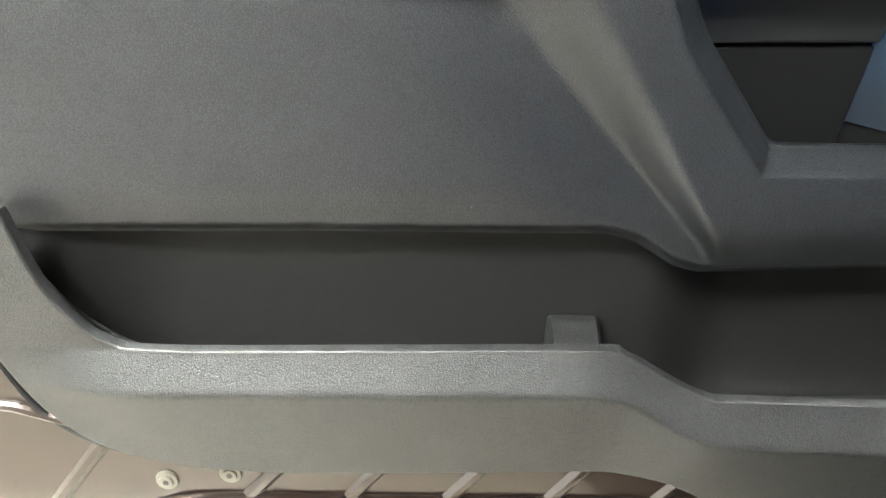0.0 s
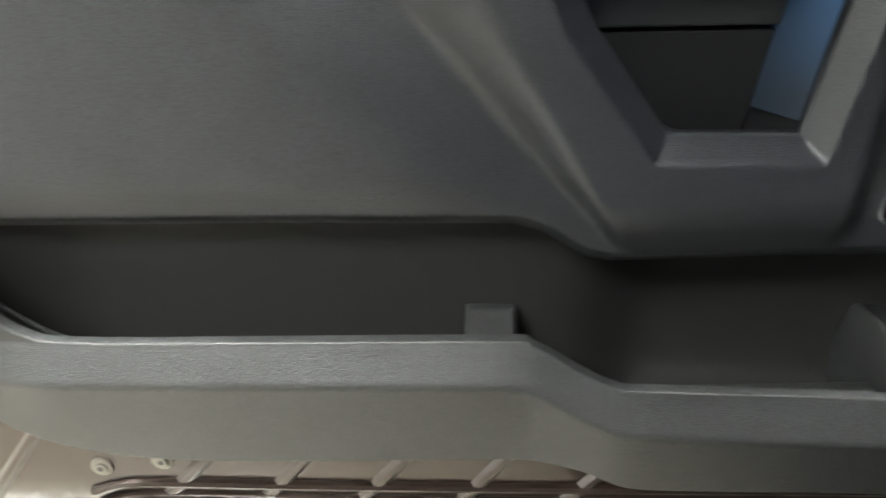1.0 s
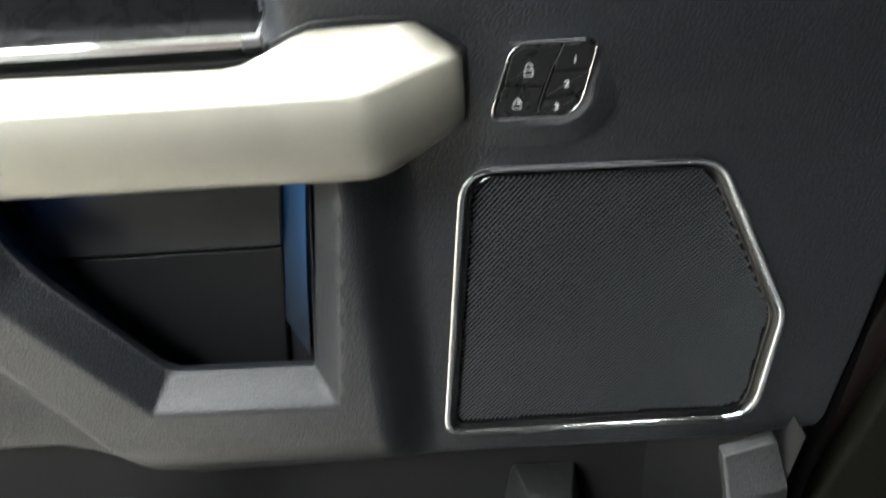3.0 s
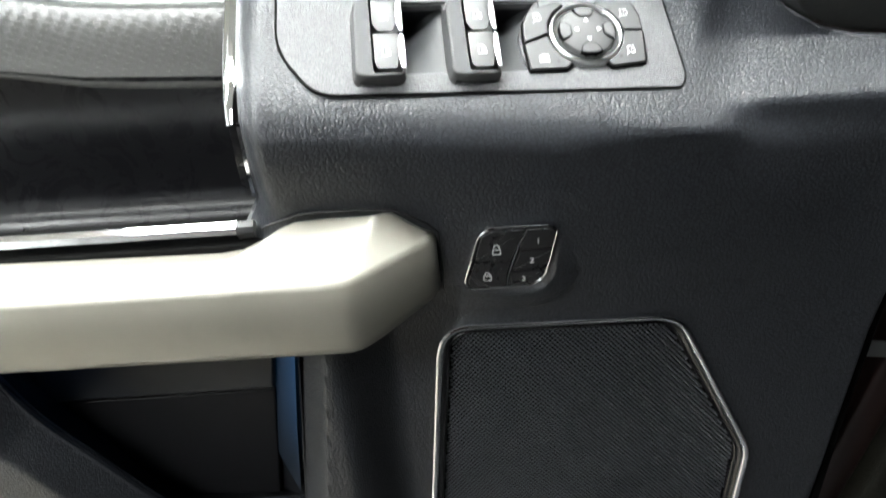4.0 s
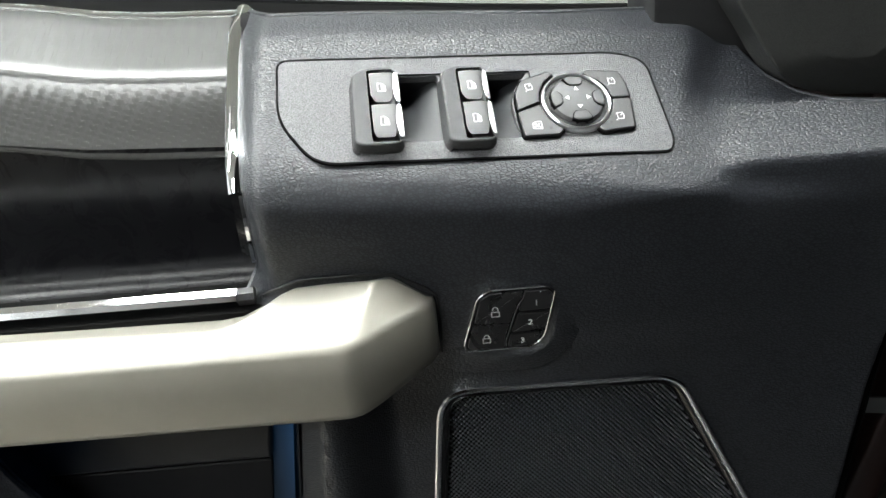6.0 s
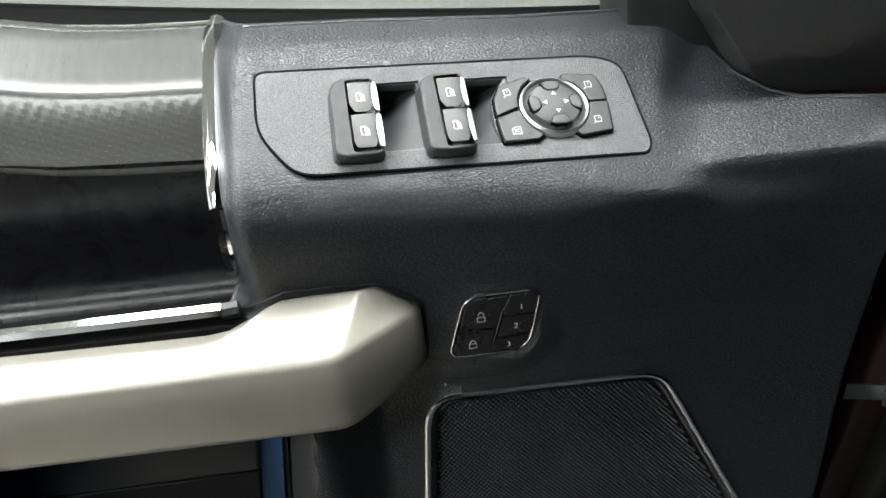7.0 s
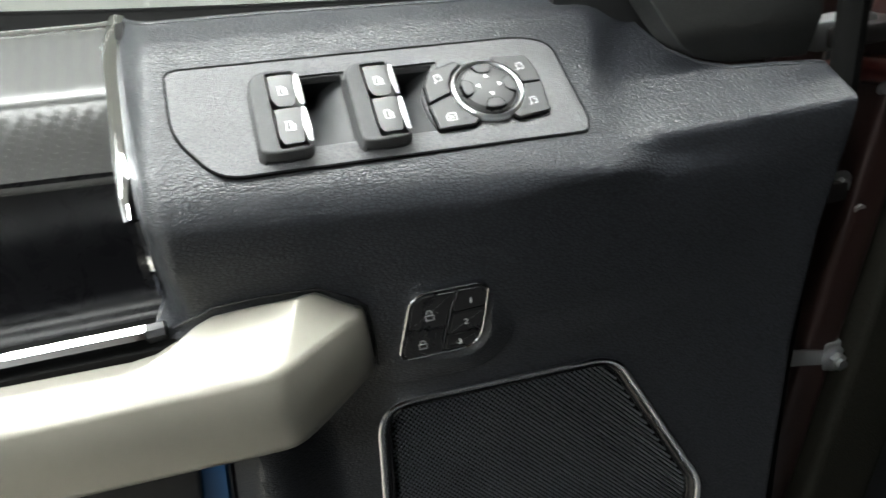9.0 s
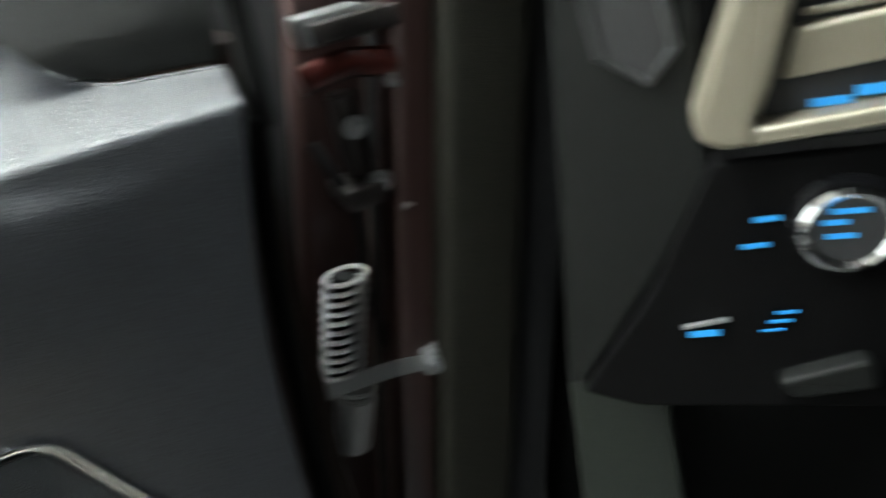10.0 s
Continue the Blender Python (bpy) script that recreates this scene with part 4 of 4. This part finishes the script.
def pocket():
    rim = curve_pts([(x, z, 0) for x, z in RIM], 5)
    foot = curve_pts([(x, z, 0) for x, z in FOOT], 5)
    outline = [(p[0], p[1]) for p in rim] + [(p[0], p[1]) for p in foot[::-1]]
    bm = panel(inset(outline, 0.0025), pocket_y, 0.004, 0.009, edge=0.0025)
    part("map_pocket", bm, GREY_VINYL, DOOR, "charcoal moulded map pocket along the door's foot")
    back = curve_pts([(0.78, 0.03), (0.74, 0.036), (0.7, 0.043), (0.65, 0.047), (0.59, 0.046), (0.545, 0.038), (0.522, 0.02), (0.516, -0.02)], 5)
    rows = []
    for x in np.linspace(-0.835, 0.225, 60):
        near = max(float(sm(-0.72, -0.84, x)), float(sm(0.15, 0.225, x)))
        low = float(np.interp(x, [p[0] for p in FOOT], [p[1] for p in FOOT])) + 0.02
        far = 0.042 * float(sm(-0.26, -0.16, x)) * (1 - near)
        rows.append([(x, y * (1 - near * 0.75) + far * float(sm(0.76, 0.7, z)), max(z, low)) for z, y in back] + [(x, pocket_y(x, 0.516) + 0.004 if -0.7 < x < 0.14 else -0.02, max(0.517, low))])
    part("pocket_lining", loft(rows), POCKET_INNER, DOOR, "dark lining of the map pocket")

    edge = curve_pts([(-0.832, 0.012, 0.71), (-0.826, 0.013, 0.688), (-0.8, 0.014, 0.645), (-0.769, 0.015, 0.6175), (-0.744, 0.015, 0.604), (-0.71, 0.015, 0.592)], 5)
    part("lining_edge", sweep(edge, ring_section(0.0035, 0.005, 8)), GREY_VINYL, DOOR, "pale edge of the pocket lining")

    def bridge(x0, x1, sec, skew=0.0):
        def side(k, y, grow):
            return (x0 + skew * float(sm(0.05, 0.0, y)) - grow, x1 + skew * 0.25 * float(sm(0.05, 0.0, y)) + grow)[k]

        rows = [[(side(k, y, -0.004), y, z) for y, z in curve_pts(sec, 4)] for k in (0, 1)]
        lo = [[(side(k, y, 0), y + 0.004, z - 0.004) for y, z in curve_pts(sec, 4)] for k in (0, 1)]
        foot = [[(side(k, y, 0.006), y, 0.52) for y, z in curve_pts(sec, 4)] for k in (0, 1)]
        return loft([foot[0], lo[0], rows[0], rows[1], lo[1], foot[1]])

    part("divider", bridge(-0.352, -0.303, [(0.066, 0.6), (0.05, 0.627), (0.034, 0.633), (0.02, 0.628), (-0.01, 0.616), (-0.026, 0.596), (-0.03, 0.57)]), GREY_VINYL, DOOR, "short divider across the map pocket")
    spine = ((0.086, 0.56, 0.03, 0.089), (0.085, 0.607, 0.03, 0.088), (0.082, 0.6135, 0.031, 0.087), (0.076, 0.6165, 0.0325, 0.086), (0.05, 0.615, 0.0405, 0.0805), (0.045, 0.6135, 0.0418, 0.0797),
             (0.041, 0.61, 0.0428, 0.0795), (0.01, 0.593, 0.0515, 0.0815), (-0.018, 0.5785, 0.0585, 0.0845), (-0.036, 0.568, 0.063, 0.087))
    rows = [[(xl - 0.014, y, 0.52), (xl - 0.0012, y, z - 0.004), (xl, y, z - 0.0012), (xl + 0.0014, y, z), (xr - 0.0014, y, z), (xr, y, z - 0.0012), (xr + 0.001, y, z - 0.004), (xr + 0.009, y, 0.52)] for y, z, xl, xr in spine]
    part("divider", loft(rows), GREY_VINYL, DOOR, "sloping divider fin across the map pocket")
    shelf = box(-0.2, 0.02, -0.03, 0.004, 0.52, 0.569, 0.003)
    for v in shelf.verts:
        v.co.z += 0.011 * (v.co.x + 0.2) / 0.22
    part("inner_shelf", shelf, COVER, DOOR, "low grey shelf inside the pocket")
    arch = curve_pts([(0.083, 0.012, 0.6165), (0.092, 0.01, 0.618), (0.105, 0.006, 0.611), (0.12, 0.0, 0.598), (0.14, -0.006, 0.577)], 5)
    part("bottle_guide", loft([[(x, y + 0.004, z - 0.0015) for x, y, z in arch], [(x, y + 0.001, z) for x, y, z in arch], [(x, y - 0.003, z - 0.001) for x, y, z in arch], [(x, y - 0.012, min(z - 0.004, 0.575)) for x, y, z in arch]]), GREY_VINYL, DOOR, "curved grey bottle guide in the pocket")


pocket()


def shell():
    def shell_y(x, z):
        return 0.004 + 0.03 * float(sm(0.42, 0.3, z)) + 0.05 * float(sm(0.18, 0.3, x))

    base = part("lower_shell", panel(rounded([(-0.97, 0.2), (-0.97, 0.7), (-0.9, 0.7), (-0.87, 0.6), (-0.79, 0.535), (-0.7, 0.508), (0.3, 0.508), (0.3, 0.2)], [0.05, 0.03, 0.01, 0.03, 0.02, 0.03, 0.05, 0.05]), shell_y, 0.02, 0.05), PAINT, DOOR, "glossy dark brown painted door shell")
    for ax, az, bx, bz in ((-0.79, 0.505, -0.886, 0.385), (-0.62, 0.465, -0.705, 0.37), (-0.515, 0.468, -0.59, 0.375), (-0.405, 0.478, -0.48, 0.385), (-0.3, 0.485, -0.37, 0.39), (-0.2, 0.47, -0.27, 0.385)):
        path = [(ax + (bx - ax) * t, shell_y(0, az + (bz - az) * t) + 0.002, az + (bz - az) * t) for t in (0, 0.25, 0.5, 0.75, 1)]
        part("stamped_rib", sweep(path, [(-0.011, -0.003), (-0.007, 0.004), (-0.003, 0.0075), (0.003, 0.0075), (0.007, 0.004), (0.011, -0.003)]), PAINT, base, "raised stamped rib in the sheet metal")
    for z in (0.425, 0.405):
        part("stamped_bead", sweep(curve_pts([(-0.76, 0.003, z - 0.02), (-0.7, 0.003, z - 0.004), (-0.5, 0.003, z), (-0.2, 0.003, z + 0.008), (0.2, 0.004, z + 0.02)], 5), ring_section(0.012, 0.012, 8)), PAINT, base)
    part("stamped_step", sweep([(-0.97, 0.002, 0.545), (-0.88, 0.002, 0.536), (-0.8, 0.002, 0.51)], ring_section(0.01, 0.012, 8)), PAINT, base)
    for x, z in ((-0.742, 0.443), (-0.673, 0.455)):
        m = plane_frame((x, 0.004, z), (1, 0, 0), (0, 0, 1))
        r = part("rivet", merge(cylinder(0.0125, 0.003, m, 24, 0.0115), cylinder(0.0085, 0.0055, m, 20, 0.007)), RIVET, base, "pale plastic rivet")
        part("rivet_hole", cylinder(0.0032, 0.0003, m @ Matrix.Translation((0, 0, 0.0055)), 14), RUBBER, base)
    part("foot_seal", sweep(curve_pts([(-0.9, 0.003, 0.66), (-0.876, 0.003, 0.58), (-0.85, 0.003, 0.53), (-0.8, 0.003, 0.492), (-0.72, 0.003, 0.47)], 6), ring_section(0.006, 0.012, 8)), RUBBER, DOOR, "black rubber seal at the pocket's foot")
    part("upper_shell", box(-0.95, 0.3, 0.18, 0.24, 0.2, 1.12, 0.01), PAINT, DOOR, "dark painted outer door skin")
    part("hinge_face", panel([(0.25, 0.2), (0.25, 0.7), (0.262, 0.95), (0.3, 1.1), (0.318, 1.1), (0.3, 0.9), (0.28, 0.7), (0.275, 0.2)], lambda x, z: 0.06 + 0.9 * (x - 0.26), 0.04, 0.12), PAINT, DOOR, "painted hinge side of the door")
    sail = rounded([(0.182, 1.17), (0.188, 1.156), (0.195, 1.1455), (0.205, 1.1285), (0.213, 1.1175), (0.226, 1.109), (0.244, 1.104), (0.296, 1.1), (0.32, 1.45), (0.2, 1.45)], 0.004, 3)
    part("mirror_cover", panel(sail, lambda x, z: 0.048 + 0.12 * (z - 1.1) - 0.01 * float(sm(1.1, 1.125, z)), 0.012, 0.03), COVER, DOOR, "dark grey mirror corner cover")
    part("corner_seal", box(0.15, 0.3, 0.085, 0.15, 1.1, 1.4, 0.004), RUBBER, DOOR, "black corner seal of the window")
    part("door_edge_seal", sweep(curve_pts([(0.325, 0.03, 1.45), (0.308, 0.03, 1.1), (0.3, 0.028, 1.06), (0.284, 0.028, 0.98), (0.27, 0.026, 0.86), (0.262, 0.025, 0.74), (0.25, 0.025, 0.6)], 5), ring_section(0.014, 0.022)), SHADE_BLACK, DOOR, "black rubber edge seal")


shell()


def hinge():
    eye = Vector((0.248, -0.36, 1.142))
    deep = Matrix.Translation(eye) @ Matrix.Scale(1.055, 4) @ Matrix.Translation(-eye)

    def put(name, bm, material, parent, label, sharp=35):
        bm.transform(deep)
        return part(name, bm, material, parent, label, sharp=sharp)

    c0, c1 = Vector((0.336, 0.1, 0.926)), Vector((0.311, 0.1, 0.848))
    boot = put("wiring_boot", sweep([c0.lerp(c1, t) for t in (0, 0.5, 1)], ring_section(0.02, 0.02, 16), up=(0, 1, 0)), RUBBER, DOOR, "corrugated wiring boot, black gaps and ribs painted pale as highlights")
    # pale ribs over a black core paint lit crests and shaded gaps
    for k in range(12):
        p = c0.lerp(c1, k / 11)
        hoop = [p + Vector((0.0148 * math.cos(a), 0.0148 * math.sin(a), 0)) for a in (i / 20 * math.tau for i in range(20))]
        put("boot_rib", sweep(hoop, ring_section(0.0052, 0.0034, 6), up=(0, 0, 1), closed=True), BOOT, boot, "rubber rib, highlight put into its pale colour")
    put("boot_end", cylinder(0.014, 0.05, Matrix.Translation((0.302, 0.1, 0.782)) @ pose(0, 0, 0, 0, 17, 0), 16, 0.016, 0.003), BOOT, DOOR, "grey sleeve under the boot")
    arm = put("check_arm", sweep(curve_pts([(0.28, 0.092, 0.846), (0.31, 0.085, 0.85), (0.345, 0.085, 0.846), (0.37, 0.09, 0.838), (0.385, 0.1, 0.833)], 5), [(-0.006, -0.002), (-0.006, 0.002), (0.006, 0.002), (0.006, -0.002)], up=(0, -1, 0.3)), STEEL, DOOR, "galvanised door check arm")
    m = plane_frame((0.38, 0.088, 0.836), (1, 0, 0), (0, 0, 1))
    put("bolt", merge(cylinder(0.011, 0.004, m, 20, None, 0.001), cylinder(0.0075, 0.009, m, 6), cylinder(0.004, 0.012, m, 12)), STEEL, arm, "steel pivot bolt")
    put("bracket", box(0.372, 0.4, 0.088, 0.13, 0.822, 0.85, 0.004), STEEL, arm, "steel bracket")
    for x, z, w, h in ((0.366, 0.98, 0.03, 0.016), (0.39, 1.092, 0.06, 0.014)):
        put("hinge_leaf", box(x - w / 2, x + w / 2, 0.09, 0.14, z - h / 2, z + h / 2, 0.003), DARK_STEEL, DOOR, "steel hinge leaf")
    put("hinge_knuckle", cylinder(0.011, 0.06, Matrix.Translation((0.372, 0.115, 0.99)), 18, None, 0.002), DARK_STEEL, DOOR, "dark steel hinge knuckle")
    put("hinge_cover", sweep([(0.345, 0.1, 1.066), (0.378, 0.098, 1.07), (0.412, 0.1, 1.062)], ring_section(0.02, 0.018, 10)), PAINT_RED, DOOR, "glossy red painted hinge arm")
    put("hinge_bracket", box(0.352, 0.4, 0.1, 0.13, 1.083, 1.104, 0.004), STEEL, DOOR, "pale upper hinge bracket")
    for x, y, z, r in ((0.378, 0.1, 0.985, 0.008), (0.392, 0.098, 0.965, 0.006), (0.372, 0.1, 1.028, 0.007), (0.404, 0.096, 1.052, 0.004)):
        b = plane_frame((x, y, z), (1, 0, 0), (0, -0.3, 1))
        put("hinge_bolt", merge(cylinder(r * 1.3, 0.003, b, 16, None, 0.0008), cylinder(r * 0.8, 0.008, b, 6)), STEEL, DOOR, "bright hinge bolt")
    for z in (0.838, 0.83):
        put("boot_clip", cylinder(0.0155, 0.004, Matrix.Translation((0.317 - 0.32 * (0.838 - z), 0.1, z - 0.006)) @ pose(0, 0, 0, 0, 17, 0), 16, None, 0.001), BOOT, DOOR, "grey ring under the boot")
    put("cable", sweep(curve_pts([(0.345, 0.12, 1.02), (0.36, 0.11, 0.96), (0.352, 0.12, 0.9), (0.36, 0.12, 0.8), (0.33, 0.12, 0.66)], 6), ring_section(0.008, 0.008, 8)), RUBBER, DOOR, "black cable in the hinge gap")


hinge()


# ---- the truck body and dashboard ----
def lean(x, y, w, d, material, name, label):
    """A strip of the door frame that leans with it."""
    path = [(x + 0.235 * (z - 1.09), y, z) for z in (1.6, 1.3, 1.09, 0.9, 0.6, 0.3)]
    part(name, sweep(path, rounded([(-w / 2, -d), (-w / 2, d / 2), (w / 2, d / 2), (w / 2, -d)], min(w, d) * 0.3, 3)), material, TRUCK, label)


def body():
    lean(0.44, 0.13, 0.034, 0.03, LIT_JAMB_PAINT, "pillar_flange", "dark red painted pillar flange")
    lean(0.4, 0.21, 0.06, 0.03, LIT_JAMB_PAINT, "pillar_inner", "dark red painted hinge pillar")
    lean(0.49, 0.11, 0.068, 0.03, WEATHERSTRIP, "weatherstrip", "olive grey ribbed weatherstrip")
    lean(0.54, 0.135, 0.08, 0.03, DARK_INNER, "kick_panel", "dark plastic kick panel")
    part("inner_wing", box(0.24, 0.8, 0.27, 0.3, 0.2, 1.7, 0.01), RUBBER, TRUCK, "dark inside of the wing")
    m = Matrix(((-0.643, 0.766, 0, 0.42), (-0.766, -0.643, 0, 0.1), (0, 0, 1, 0), (0, 0, 0, 1)))

    def cab(name, a0, a1, b0, b1, z0, z1, material, label):
        bm = box(a0, a1, b0, b1, z0, z1, 0.03)
        bm.transform(m)
        part(name, bm, material, TRUCK, label)

    cab("body_side", 1.25, 4.2, 0.0, 1.9, 0.55, 1.95, PAINT, "dark red rear body side")
    cab("seat", 0.62, 1.22, 0.36, 1.8, 0.6, 1.7, RUBBER, "dark seat")
    cab("running_board", -0.1, 4.2, -0.12, 1.9, 0.0, 0.5, RUBBER, "dark running board and underside")
    cab("roof", -0.2, 4.2, 0.02, 1.9, 1.9, 1.98, RUBBER, "dark roof lining")
    cab("far_side", -0.2, 1.3, 1.75, 1.85, 0.5, 1.9, RUBBER, "dark far side of the cab")


body()
FASCIA_M = plane_frame((0.47, -0.05, 0), (0.766, -0.643, 0), (0, 0, 1))


def dash():
    d = thing("dashboard", (0.6, 0, 0.84), "dark dashboard end with light switch and blue backlit marks", "dashboard")

    def plate(name, pts, h, depth, material, label="", bevel=0.003, parent=None):
        return part(name, prism(pts, depth, bevel, FASCIA_M @ Matrix.Translation((0, 0, h - depth)), 3), material, parent or d, label)

    plate("end_cap", [(-0.046, 0.845), (-0.036, 0.845), (0.012, 0.917), (0.05, 0.985), (0.046, 1.02), (0.05, 1.35), (0.0, 1.35)], -0.006, 0.02, DASH, "dark dashboard end cap")
    rim = [(-0.008, 1.1), (-0.002, 1.06), (0.022, 1.043), (0.036, 1.06), (0.03, 1.1)]
    plate("end_vent", rim, -0.004, 0.006, RUBBER, "dark vent in the end cap")
    part("vent_rim", sweep([FASCIA_M @ Vector((a, b, -0.003)) for a, b in rim], ring_section(0.005, 0.006, 8)), GREY_VINYL, d, "grey vent rim")
    face = [(-0.036, 0.842), (0.012, 0.914), (0.044, 0.981), (0.05, 0.996), (0.6, 1.0), (0.6, 0.83), (0.0, 0.83)]
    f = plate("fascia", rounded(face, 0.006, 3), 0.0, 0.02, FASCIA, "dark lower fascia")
    post = [(0.11, 1.35), (0.068, 1.1), (0.05, 1.05), (0.0415, 1.026), (0.045, 1.014), (0.056, 1.0085), (0.0725, 1.0095), (0.0725, 1.0245), (0.078, 1.04), (0.094, 1.1), (0.136, 1.35)]
    plate("silver_surround", rounded(post, 0.004, 3), 0.02, 0.03, DASH_SILVER, "satin silver vent surround", 0.004)
    plate("surround_lip", [(0.07, 1.0093), (0.6, 1.049), (0.6, 1.06), (0.07, 1.019)], 0.0195, 0.029, DASH_SILVER, "satin silver lip under the vent", 0.003)
    plate("vent_backing", [(0.075, 1.005), (0.6, 1.005), (0.6, 1.35), (0.085, 1.35)], 0.003, 0.01, RUBBER)
    for z in (1.074, 1.067):
        plate("vent_slat", [(0.094, z), (0.3, z + 0.006), (0.3, z + 0.0095), (0.094, z + 0.0035)], 0.008, 0.003, DASH_SILVER, "pale vent slat", 0.001)
    plate("silver_bar", [(0.084, 1.0385), (0.6, 1.0785), (0.6, 1.103), (0.09, 1.063)], 0.01, 0.01, DASH_SILVER, "satin silver bar", 0.003)

    def glow(name, x, z, w, h):
        plate(name, [(x - w / 2, z - h / 2), (x + w / 2, z - h / 2 + 0.001), (x + w / 2, z + h / 2 + 0.001), (x - w / 2, z + h / 2)], 0.0045, 0.001, BLUE_GLOW, "blue backlit mark", 0.0, f)

    bezel = cylinder(0.027, 0.004, FASCIA_M @ Matrix.Translation((0.115, 0.957, 0)), 40, None, 0.001)
    k = part("light_switch", bezel, GLOSS_BLACK, d, "round light switch with chrome ring")
    ring = [FASCIA_M @ Vector((0.115 + 0.0215 * math.cos(a), 0.957 + 0.0215 * math.sin(a), 0.012)) for a in (i / 40 * math.tau for i in range(40))]
    part("chrome_ring", sweep(ring, [(-0.003, -0.012), (-0.003, 0.002), (0.0, 0.004), (0.003, 0.002), (0.003, -0.012)], up=FASCIA_M.col[2].to_3d(), closed=True), CHROME, k, "chrome ring")
    part("knob_face", cylinder(0.019, 0.011, FASCIA_M @ Matrix.Translation((0.115, 0.957, 0.002)), 32, None, 0.001), RUBBER, k)
    for x, z, w, h in ((0.115, 0.968, 0.018, 0.003), (0.108, 0.962, 0.012, 0.003), (0.111, 0.954, 0.014, 0.003)):
        part("knob_mark", prism([(x - w / 2, z - h / 2), (x + w / 2, z - h / 2), (x + w / 2, z + h / 2), (x - w / 2, z + h / 2)], 0.0004, 0.0, FASCIA_M @ Matrix.Translation((0, 0, 0.0132))), BLUE_GLOW, k, "blue backlit mark")
    for x, z, w, h in ((0.077, 0.962, 0.013, 0.003), (0.071, 0.946, 0.014, 0.0026), (0.042, 0.889, 0.017, 0.004), (0.087, 0.902, 0.011, 0.0016), (0.083, 0.896, 0.012, 0.0016), (0.079, 0.89, 0.011, 0.0012)):
        glow("blue_mark", x, z, w, h)
    for x, z, w, h in ((0.106, 1.0245, 0.018, 0.004), (0.124, 1.028, 0.014, 0.005)):
        plate("display_mark", [(x - w / 2, z - h / 2), (x + w / 2, z - h / 2), (x + w / 2, z + h / 2), (x - w / 2, z + h / 2)], 0.0065, 0.001, BLUE_GLOW, "blue backlit mark", 0.0)
    plate("dimmer_trim", [(0.03, 0.893), (0.056, 0.898), (0.056, 0.9), (0.03, 0.895)], 0.005, 0.003, STEEL, "thin silver line", 0.0)
    plate("release_lever", rounded([(0.08, 0.858), (0.13, 0.874), (0.135, 0.853), (0.09, 0.845)], 0.006, 3), 0.012, 0.02, DASH, "dark grey release lever", 0.003)
    plate("lower_panel", [(-0.06, 0.55), (0.03, 0.55), (0.015, 0.835), (-0.05, 0.835)], -0.03, 0.02, KICK, "grey footwell side panel")
    # near-black sheet stands in for the unlit depth of the footwell
    plate("footwell", [(-0.14, 0.3), (1.2, 0.3), (1.2, 1.4), (-0.1, 1.4)], -0.2, 0.02, FOOTWELL_SHADE, "footwell sheet, shade put into its near-black colour")


dash()
